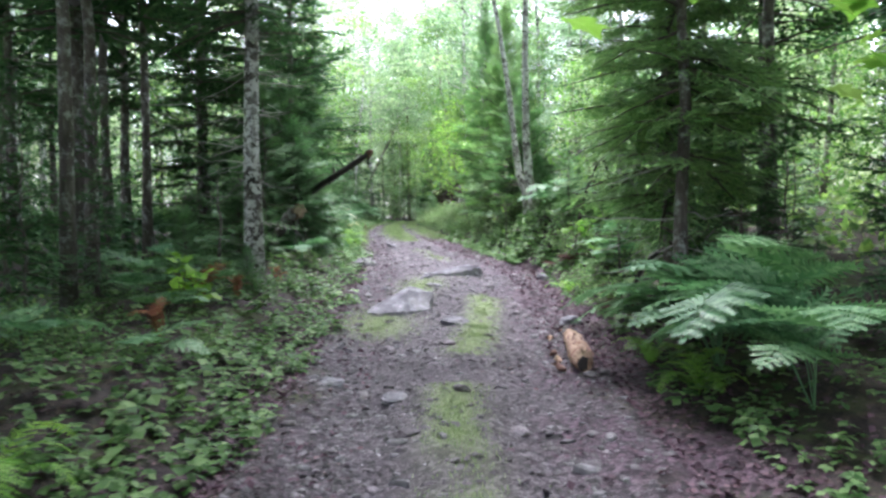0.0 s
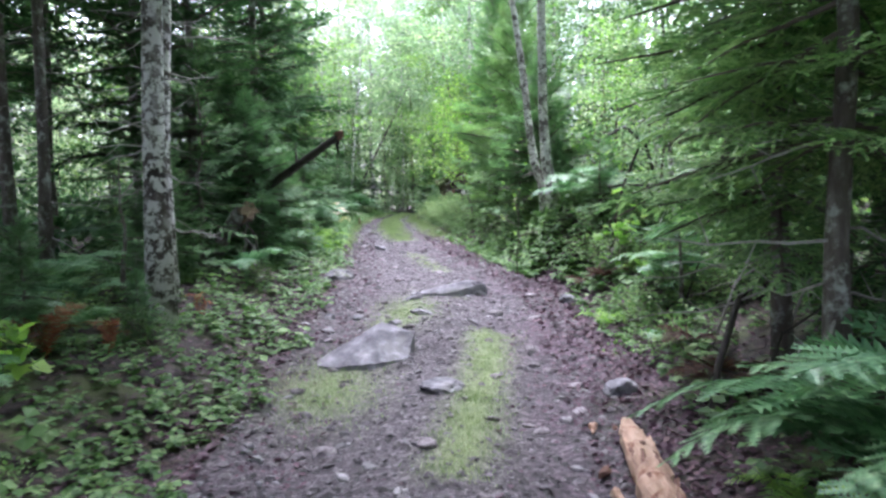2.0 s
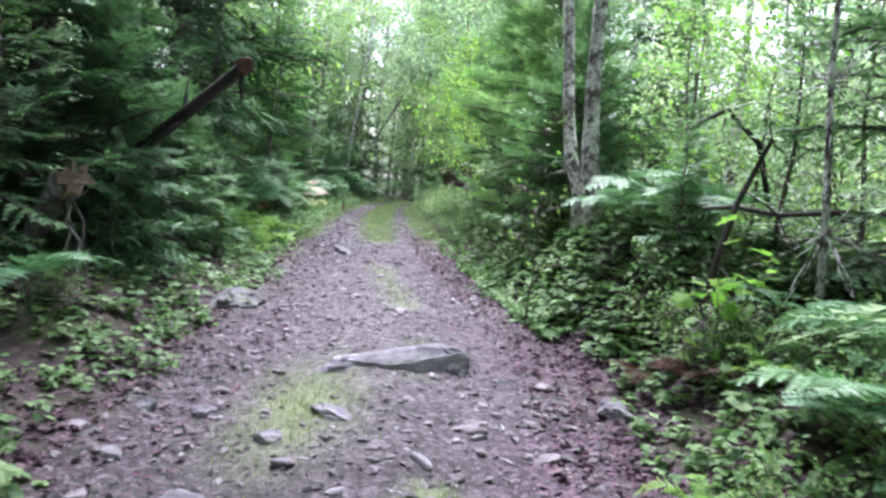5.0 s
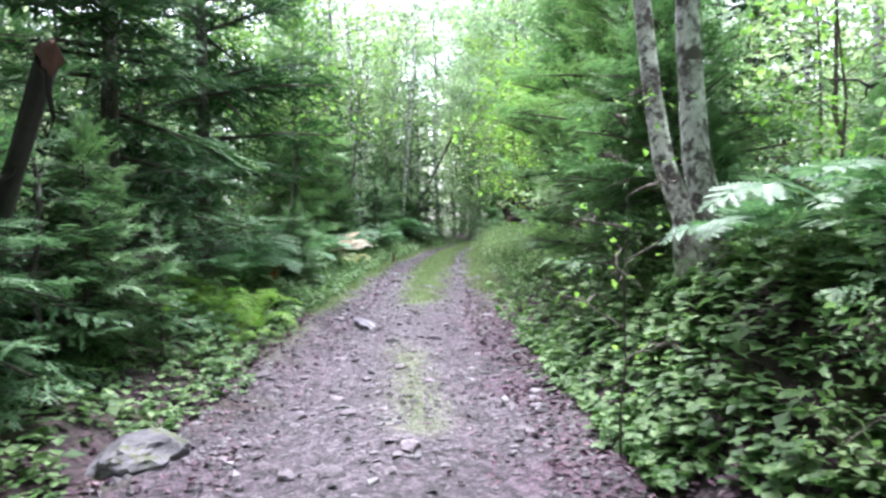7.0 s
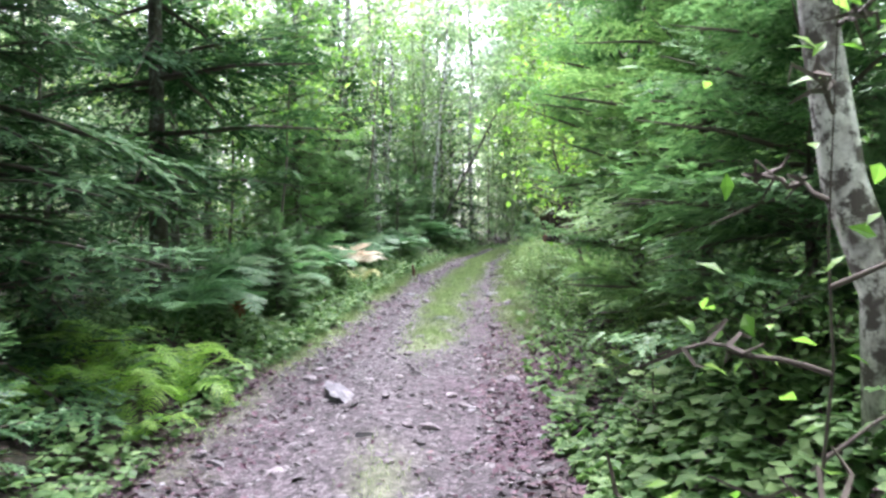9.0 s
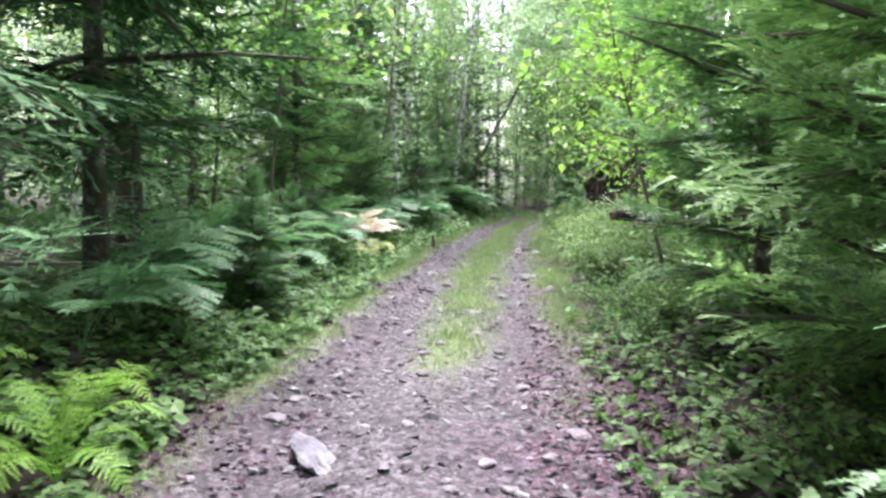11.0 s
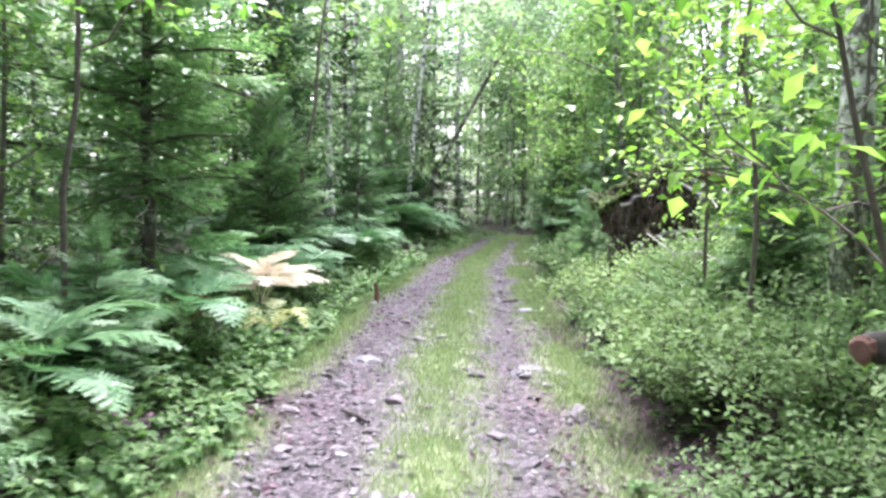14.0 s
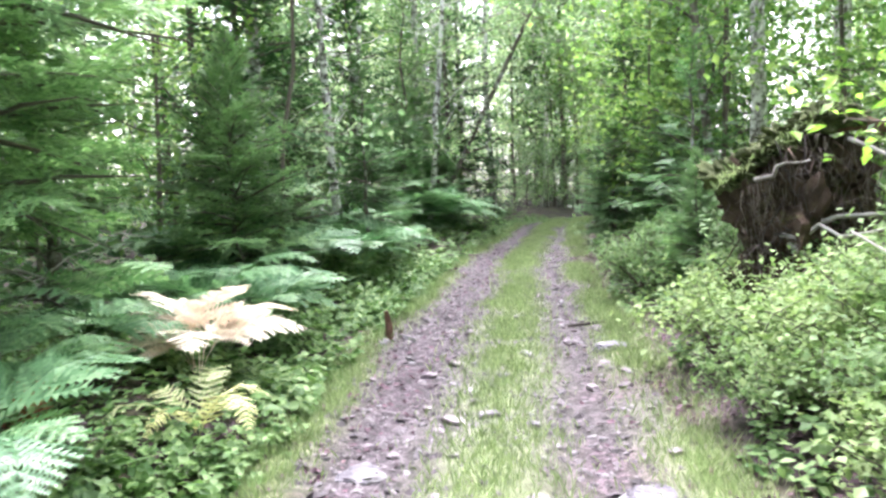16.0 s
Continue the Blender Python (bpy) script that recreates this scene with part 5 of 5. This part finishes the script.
def root_plate():
    """The upturned root plate of a fallen tree, with its trunk behind it."""
    x, y = 0.3, 28.3
    z = float(land(x, y))
    ob = thing("uprooted_tree", (x, y, z), "upturned root plate of a fallen tree with dark soil", "fallen tree", size=0.97)
    for i, (px, py, pz, sx, sy, sz) in enumerate(((0.0, 0.15, 0.05, 0.5, 0.34, 0.4), (0.35, 0.2, 0.1, 0.4, 0.3, 0.4), (0.0, 0.1, 0.45, 0.42, 0.26, 0.5), (0.18, 0.12, 0.85, 0.34, 0.24, 0.36), (-0.2, 0.08, 0.65, 0.26, 0.2, 0.34), (0.32, 0.15, 0.5, 0.3, 0.22, 0.45))):
        part("soil_clod", rock_mesh(41 + i, (sx, sy, sz), 4, 0.55, SOIL, 1.0), ob, "dark crumbling soil", pose(px, py, pz, 0, 18, 10 + 40 * i))
    for i in range(9):
        q = i / 8
        part("turf", rock_mesh(48 + i, (rng.uniform(0.12, 0.2), rng.uniform(0.16, 0.24), rng.uniform(0.06, 0.1)), 4, 0.7, MOSS), ob, "mossy turf on the upper edge", pose(-0.46 + 0.66 * q, 0.1 + rng.uniform(-0.06, 0.08), 0.78 + 0.42 * q + rng.uniform(-0.04, 0.03), rng.uniform(-20, 20), -34 + 20 * q, rng.uniform(0, 360)))
    blades = Soup()
    bx = rng.uniform(-0.55, 0.3, 900)
    at = np.c_[bx, rng.uniform(-0.12, 0.3, 900), 0.8 + 0.64 * (bx + 0.46) + rng.uniform(-0.03, 0.05, 900)]
    blades.stamp(KITE, mats_of(at, rng.uniform(0, 6.28, 900), rng.normal(0.6, 0.5, 900), rng.normal(0, 0.4, 900), np.array([[0.016, 0.06, 0.06]]) * rng.uniform(0.6, 1.5, (900, 1))))
    part("moss_tufts", blades.mesh("moss_tufts", GRASS), ob, "tufts of pale moss and grass", kind="stuff")
    part("trunk", Soup().add(*tube([(0.2, 0.15, 1.15), (0.5, 0.35, 1.18), (0.9, 0.6, 1.1), (1.5, 1.1, 0.75)], (0.065, 0.06, 0.055, 0.05), 10, True, 0.06)).mesh("trunk", REDWOOD, True), ob, "reddish bare trunk")
    fringe = Soup()
    for _ in range(260):
        p0 = np.array([rng.uniform(-0.42, 0.6), rng.uniform(-0.24, -0.1), rng.uniform(0.15, 1.1)])
        p0[2] = min(p0[2], 1.25 - 0.9 * abs(p0[0] - 0.2))
        fringe.add(*tube(bent(p0, p0 + (rng.normal(0, 0.05), -rng.uniform(0, 0.08), -rng.uniform(0.08, 0.38)), 5, 0.01, 0.015), np.linspace(0.004, 0.0015, 5), 3, False))
    part("rootlet_fringe", fringe.mesh("rootlet_fringe", BARK_TWIG), ob, "shaggy hanging rootlets", kind="stuff")
    for p0, p1 in (((0.3, -0.15, 1.05), (0.62, -0.5, 0.82)), ((-0.3, -0.15, 0.8), (0.0, -0.35, 0.92)), ((-0.15, -0.2, 0.42), (0.55, -0.6, 0.5)), ((-0.1, -0.2, 0.35), (0.5, -0.7, -0.05)), ((0.1, -0.25, 0.5), (0.75, -0.45, 0.62))):
        part("bleached_root", Soup().add(*tube(bent(p0, p1, 7, 0.0, 0.022), np.linspace(0.02, 0.007, 7), 6, True, 0.1)).mesh("bleached_root", DEADWOOD, True), ob, "bleached grey root")
    for i in range(46):
        a, q = rng.uniform(0, 6.28), rng.uniform(0.4, 1.0)
        p0 = np.array([0.42 * q * math.cos(a) + 0.08, -0.12, 0.65 + 0.5 * q * math.sin(a)])
        p1 = p0 + (rng.normal(0, 0.22), -rng.uniform(0.05, 0.3), -rng.uniform(0.05, 0.5))
        part("root", Soup().add(*tube(bent(p0, p1, 6, 0.03, 0.035), np.linspace(rng.uniform(0.005, 0.011), 0.002, 6), 5, False)).mesh("root", (DARKWOOD, SOIL, BARK_TWIG, SOIL)[i % 4], True), ob)


root_plate()
stick("fallen_branch", [(0.1, 26.4, 2.2), (0.3, 26.25, 2.05), (0.5, 26.2, 2.07), (0.8, 26.0, 1.93), (1.5, 25.9, 1.8)], (0.005, 0.008, 0.009, 0.011, 0.012), DEADWOOD, "bleached bare branch before the root plate", forks=8)
stick("fallen_branch", [gl(1.7, 7.9, 0.0), gl(1.85, 8.2, 0.28), gl(2.15, 8.7, 0.48), gl(2.7, 9.4, 0.5)], (0.02, 0.026, 0.022, 0.014), DARKWOOD, "dark dead branch arching over brown fern", forks=6)
for i in range(7):
    bx, by = 2.0 + 0.18 * i, 8.0 + 0.45 * ((i * 3) % 7)
    stick("dead_branch", [gl(bx, by, 0.02), gl(bx + 0.25, by + 0.2, 0.3 + 0.07 * (i % 3)), gl(bx + 0.7, by + 0.3, 0.45 + 0.1 * (i % 4))], (0.012, 0.009, 0.005), (DARKWOOD, DEADWOOD)[i % 2], "brittle dead branch under the spruces", forks=6)
stick("fallen_branch", [gl(2.1, 13.0, 0.1), (2.2, 13.0, 1.6), (2.3, 13.05, 1.95), (2.5, 13.1, 2.4)], (0.022, 0.022, 0.02, 0.014), DARKWOOD, "dead branch leaning on the bank", forks=5)
stick("fallen_branch", [gl(3.1, 14.6, 0.3), (2.9, 14.5, 2.5), (2.6, 14.5, 2.76), (2.25, 14.5, 2.55)], (0.026, 0.026, 0.024, 0.018), DARKWOOD, "dark broken bough bent over the bank", forks=4)
stick("dead_tree", [gl(2.9, 13.0, -0.1), (2.88, 13.0, 1.8), (2.8, 13.0, 2.8), (2.75, 13.0, 4.2)], (0.03, 0.027, 0.022, 0.012), BARK_LICHEN, "thin lichened dead fir with a tangle of grey twigs", "tree", 8, 60, reach=0.42)
stick("dead_branch", [(2.15, 13.3, 1.9), (2.35, 13.2, 1.93), (2.6, 13.1, 1.9), (2.95, 13.0, 1.95)], (0.014, 0.016, 0.016, 0.018), DARKWOOD, "crooked dead bough across the bank", forks=9)
for i in range(5):
    bx, by = 1.95 + 0.07 * i, 12.7 + 0.06 * ((i * 2) % 5)
    stick("dead_branch", [gl(bx - 0.14, by - 0.05, 0.1), gl(bx, by, 0.22), gl(bx + 0.12, by + 0.06, 0.2 + 0.04 * i)], (0.005, 0.008, 0.005), DEADWOOD, "bleached bare twigs on the leafy bank", forks=9, reach=0.1)
stick("fallen_branch", [gl(-2.0, 24.65, 0.02), gl(-1.86, 24.5, 0.03), gl(-1.75, 24.35, 0.03)], (0.012, 0.016, 0.01), DARKWOOD, "short stick lying in the wheel rut")
stick("fallen_branch", [gl(-1.3, 29.5, 0.02), gl(-1.1, 29.5, 0.03), gl(-0.95, 29.55, 0.02)], (0.012, 0.016, 0.01), DARKWOOD, "short dark stick lying across the rut")
stick("stub", [gl(-2.75, 28.9, -0.05), gl(-2.75, 28.9, 0.12), gl(-2.77, 28.9, 0.24)], (0.035, 0.03, 0.02), REDWOOD, "small rust-brown stub in the grass", "stump")
for x, y, dx, n in ((-4.6, 33.4, -0.3, 90), (-4.25, 38.0, 0.8, 90), (-5.2, 36.4, 0.3, 70)):
    rise = np.linspace(0, 1, 15)
    line = np.c_[x + dx * rise + 0.03 * rng.standard_normal(15), np.full(15, y) + 0.03 * rng.standard_normal(15), float(land(x, y)) - 0.2 + 8.2 * rise]
    stick("dead_tree", line, 0.07 - 0.05 * rise, BARK_LICHEN, "bare grey dead tree with brittle twigs", "tree", 8, n, reach=0.55)
stick("leaning_tree", [gl(-4.6, 40, -0.2), (-3.95, 40, 2.8), (-3.35, 40, 3.96), (-2.35, 40, 5.85), (-1.8, 40, 7.0)], (0.06, 0.052, 0.048, 0.042, 0.03), BARK_DARK, "dark trunk leaning over the far end of the track", "tree", 8, 10, reach=0.4)


# ---- small growth and litter ----
def sprinkle(count, y0, y1, d0, d1, keep, side=0, power=1.0):
    """Places beside or on the track, thinned by a rule."""
    y = rng.uniform(y0, y1, count)
    d = d0 + (d1 - d0) * rng.random(count) ** power
    s = np.where(rng.random(count) < 0.5, -1, 1) if side == 0 else np.full(count, side)
    x = np.where(s < 0, np.interp(y, EDGE_Y, EDGE_L) - d, np.interp(y, EDGE_Y, EDGE_R) + d)
    ok = rng.random(count) < keep(x, y)
    x, y = x[ok], y[ok]
    return x, y, land(x, y)


BROAD = (KITE[0] * (1.35, 1, 1), KITE[1])


def herb_shape(leaves, size, height):
    s = Soup()
    for tier in range(1 if size < 0.05 else 2):
        n = leaves + (1 if size < 0.05 else 0)
        m = mats_of(np.tile((0, 0, height * (0.55 + 0.45 * tier)), (n, 1)), np.arange(n) * 6.283 / n + tier * 0.6 + rng.uniform(-0.3, 0.3, n), rng.uniform(-0.35, 0.25, n), rng.uniform(-0.3, 0.3, n), rng.uniform(0.7, 1.2, n) * size * (1.1 - 0.3 * tier))
        s.stamp(BROAD, m)
    return s.shape()


def herb_rule(x, y):
    """Herbs keep off the leaf-strewn edge and thin out under the dark spruces."""
    d, right = off_track(x, y), track_u(x, y) > 0
    k = smooth(-0.45, 0.35, grain(x, y, 1.1, 21) + 0.4 * grain(x, y, 3, 22) + 0.6)
    start = 0.05 + 0.22 * grain(x, y, 1.6, 23) + np.where(right, 0.22 - 0.3 * smooth(13.6, 14.8, y) * smooth(19.5, 17.5, y), 0.0)
    k = k * smooth(start - 0.08, start + 0.12, d)
    return k * np.where(right, 1 - 0.75 * smooth(0.5, 0.9, d) * smooth(11.5, 9.5, y), 1 - 0.45 * smooth(0.6, 1.3, d) * smooth(12, 9, y))


def herbs():
    s = Soup()
    for shape, count, power, d1 in ((herb_shape(4, 0.042, 0.05), 26000, 1.6, 3.2), (herb_shape(3, 0.06, 0.1), 14000, 1.4, 3.6), (herb_shape(3, 0.085, 0.17), 3500, 1.2, 4.2)):
        x, y, z = sprinkle(count, -2, 43, -0.2, d1, herb_rule, 0, power)
        n = len(x)
        s.stamp(shape, mats_of(np.c_[x, y, z], rng.uniform(0, 6.28, n), rng.normal(0, 0.15, n), rng.normal(0, 0.15, n), rng.uniform(0.6, 1.35, n)))
    for shape, count, d1 in ((herb_shape(4, 0.036, 0.08), 20000, 2.4), (herb_shape(4, 0.052, 0.16), 4500, 2.4)):
        x, y, z = sprinkle(count, 18.5, 34, 0.1, d1, lambda x, y: smooth(-0.9, 0.1, grain(x, y, 1.4, 24)), -1, 1.1)
        n = len(x)
        s.stamp(shape, mats_of(np.c_[x, y, z], rng.uniform(0, 6.28, n), rng.normal(0, 0.4, n), rng.normal(0, 0.4, n), rng.uniform(0.6, 1.35, n)))
    x, y, z = sprinkle(5000, 8.5, 13.6, 0.15, 2.6, lambda x, y: 0.4 * smooth(-0.5, 0.4, grain(x, y, 1.6, 25)), 1, 1.0)
    n = len(x)
    s.stamp(herb_shape(4, 0.045, 0.09), mats_of(np.c_[x, y, z], rng.uniform(0, 6.28, n), rng.normal(0, 0.35, n), rng.normal(0, 0.35, n), rng.uniform(0.6, 1.5, n)))
    x, y, z = sprinkle(8000, 14.2, 23.5, -0.05, 1.1, lambda x, y: smooth(-0.8, 0.1, grain(x, y, 1.8, 26)) * (1 - 0.88 * smooth(17, 18.5, y)), 1, 1.2)
    n = len(x)
    s.stamp(herb_shape(4, 0.042, 0.09), mats_of(np.c_[x, y, z], rng.uniform(0, 6.28, n), rng.normal(0, 0.4, n), rng.normal(0, 0.4, n), rng.uniform(0.6, 1.5, n)))
    n = 1300
    y = rng.uniform(13.4, 17.8, n)
    x = np.interp(y, EDGE_Y, EDGE_R) + rng.uniform(0.2, 1.9, n)
    s.stamp(herb_shape(4, 0.07, 0.14), mats_of(np.c_[x, y, land(x, y)], rng.uniform(0, 6.28, n), rng.normal(0, 0.15, n), rng.normal(0, 0.15, n), rng.uniform(0.7, 1.4, n)))
    return tagged(new("ground_herbs", s.mesh("ground_herbs", HERB)), "low green herbs carpeting both banks", "ground cover", kind="stuff")


herbs()


def grass():
    s = Soup()
    blade = (np.array([(-0.06, 0, 0), (0.06, 0, 0), (0.04, 0.12, 0.55), (0, 0.42, 1.0)]), np.array([(0, 1, 2), (0, 2, 3)]))
    count = 640000
    y = rng.uniform(2.5, 44, count)
    u = rng.uniform(-1.3, 1.35, count)
    lo, hi = np.interp(y, EDGE_Y, EDGE_L), np.interp(y, EDGE_Y, EDGE_R)
    x = (lo + hi) / 2 + u * (hi - lo) / 2
    ok = rng.random(count) < grass_at(x, y) ** 1.3 * (0.5 + 0.5 * smooth(-0.2, 0.4, grain(x, y, 5, 12)))
    x, y = x[ok], y[ok]
    n = len(x)
    tall = (0.024 + 0.026 * smooth(18, 26, y)) * rng.uniform(0.5, 1.7, n)
    size = np.c_[np.full(n, 0.026) * rng.uniform(0.7, 1.4, n), tall, tall]
    s.stamp(blade, mats_of(np.c_[x, y, land(x, y)], rng.uniform(0, 6.28, n), rng.normal(0, 0.2, n), 0, size))
    return tagged(new("grass", s.mesh("grass", GRASS)), "short green grass down the middle of the track", "grass", kind="stuff")


grass()


def dead_leaves():
    s = Soup()
    curl = (np.array([(0, 0, 0.02), (0.36, 0.5, 0.18), (0, 1.0, 0.1), (-0.36, 0.5, 0.14)]), KITE[1])
    bands = ((9000, lambda x, y: 0.25 + 0.75 * smooth(-0.1, 0.5, grain(x, y, 1.3, 31)), -2.2, 0.55, 1, 0.3), (10000, lambda x, y: np.full(len(x), 0.7), -0.6, 0.6, -1, 1.0), (26000, lambda x, y: 0.95 * smooth(5, 8, y) * (1 - smooth(22, 25, y)), -0.45, 0.85, 1, 1.0), (62000, lambda x, y: np.full(len(x), 0.9), 0.0, 5.0, 0, 2.0))
    for count, keep, d0, d1, side, power in bands:
        x, y, z = sprinkle(count, -3, 36, d0, d1, keep, side, power)
        ok = rng.random(len(x)) < 1 - 0.8 * grass_at(x, y)
        x, y, z = x[ok], y[ok], z[ok]
        n = len(x)
        s.stamp(curl, mats_of(np.c_[x, y, z + 0.004], rng.uniform(0, 6.28, n), rng.normal(0, 0.25, n), rng.normal(0, 0.3, n), rng.uniform(0.5, 1.3, n) * 0.05))
    return tagged(new("leaf_litter", s.mesh("leaf_litter", LITTER)), "fallen purplish brown leaves along the track's edges", "leaf litter", kind="stuff")


dead_leaves()

PEBBLES = [rock_mesh(60 + i, (1, 0.75, 0.4), 2, 0.2, STONE) for i in range(6)]
CHIP = (np.array([(1, 0, 0), (0, 0.8, 0.1), (-1, 0.1, 0), (0, -0.7, 0.05), (0.1, 0, 0.45), (0, 0, -0.4)]), np.array([(0, 1, 4), (1, 2, 4), (2, 3, 4), (3, 0, 4)]))


def gravel():
    s = Soup()
    count = 52000
    y = 1.5 + 40 * rng.random(count) ** 1.15
    u = rng.uniform(-1.0, 1.0, count)
    lo, hi = np.interp(y, EDGE_Y, EDGE_L), np.interp(y, EDGE_Y, EDGE_R)
    x = (lo + hi) / 2 + u * (hi - lo) / 2
    ok = rng.random(count) < (1 - 0.85 * grass_at(x, y)) * (0.35 + 0.65 * smooth(-0.3, 0.4, grain(x, y, 1.9, 41)))
    x, y = x[ok], y[ok]
    which = rng.integers(6, size=len(x))
    for i in range(6):
        v, f = CHIP[0] * rng.uniform(0.7, 1.3, (6, 3)), CHIP[1]
        xs, ys = x[which == i], y[which == i]
        n = len(xs)
        s.stamp((v, f), mats_of(np.c_[xs, ys, land(xs, ys) + 0.001], rng.uniform(0, 6.28, n), rng.normal(0, 0.25, n), rng.normal(0, 0.25, n), np.clip(rng.lognormal(-4.2, 0.6, n), 0.007, 0.055)))
    return tagged(new("gravel", s.mesh("gravel", GRAVEL)), "loose purplish grey gravel on the track", "gravel", kind="stuff")


gravel()


def small_stones():
    """Flat worn stones trodden into the track, past those that are pieces of their own."""
    s = Soup()
    count = 2600
    y = 1.5 + 36 * rng.random(count)
    u = rng.uniform(-1.05, 1.0, count)
    x = ((1 - u) * np.interp(y, EDGE_Y, EDGE_L) + (1 + u) * np.interp(y, EDGE_Y, EDGE_R)) / 2
    ok = rng.random(count) < (1 - 0.8 * grass_at(x, y)) * (0.3 + 0.7 * smooth(-0.4, 0.4, grain(x, y, 1.2, 43)))
    x, y = x[ok], y[ok]
    which = rng.integers(8, size=len(x))
    for i in range(8):
        a = np.sort(rng.uniform(0, 6.28, 8))
        r = rng.uniform(0.7, 1.0, 8)
        ring = np.c_[r * np.cos(a), 0.7 * r * np.sin(a)]
        v = np.vstack([np.c_[ring, np.full(8, -0.2)], np.c_[ring * 0.95, rng.uniform(0.1, 0.2, 8)], np.c_[ring * 0.72, rng.uniform(0.24, 0.34, 8)], [(0, 0, 0.3)]])
        f = [t for k in (0, 8) for j in range(8) for t in ((k + j, k + (j + 1) % 8, k + 8 + (j + 1) % 8), (k + j, k + 8 + (j + 1) % 8, k + 8 + j))]
        f += [(16 + j, 16 + (j + 1) % 8, 24) for j in range(8)]
        xs, ys = x[which == i], y[which == i]
        n = len(xs)
        s.stamp((v, np.array(f)), mats_of(np.c_[xs, ys, land(xs, ys)], rng.uniform(0, 6.28, n), rng.normal(0, 0.15, n), rng.normal(0, 0.15, n), np.clip(rng.lognormal(-3.5, 0.45, n), 0.014, 0.09)))
    return tagged(new("small_stones", s.mesh("small_stones", PALE_STONE)), "pale flat stones trodden into the track", "stones", kind="stuff")


small_stones()

for i in range(290):
    y = wood_rng.uniform(3.5, 30)
    u = wood_rng.uniform(-0.95, 0.95)
    x = float((1 - u) / 2 * np.interp(y, EDGE_Y, EDGE_L) + (1 + u) / 2 * np.interp(y, EDGE_Y, EDGE_R))
    k = 0.03 + 0.07 * wood_rng.random() ** 2
    st = new("stone", PEBBLES[i % 6])
    st.parent = ground
    st.matrix_basis = pose(x, y, float(land(x, y)) + 0.1 * k, wood_rng.uniform(-15, 15), wood_rng.uniform(-15, 15), wood_rng.uniform(0, 360)) @ Matrix.Scale(k, 4)
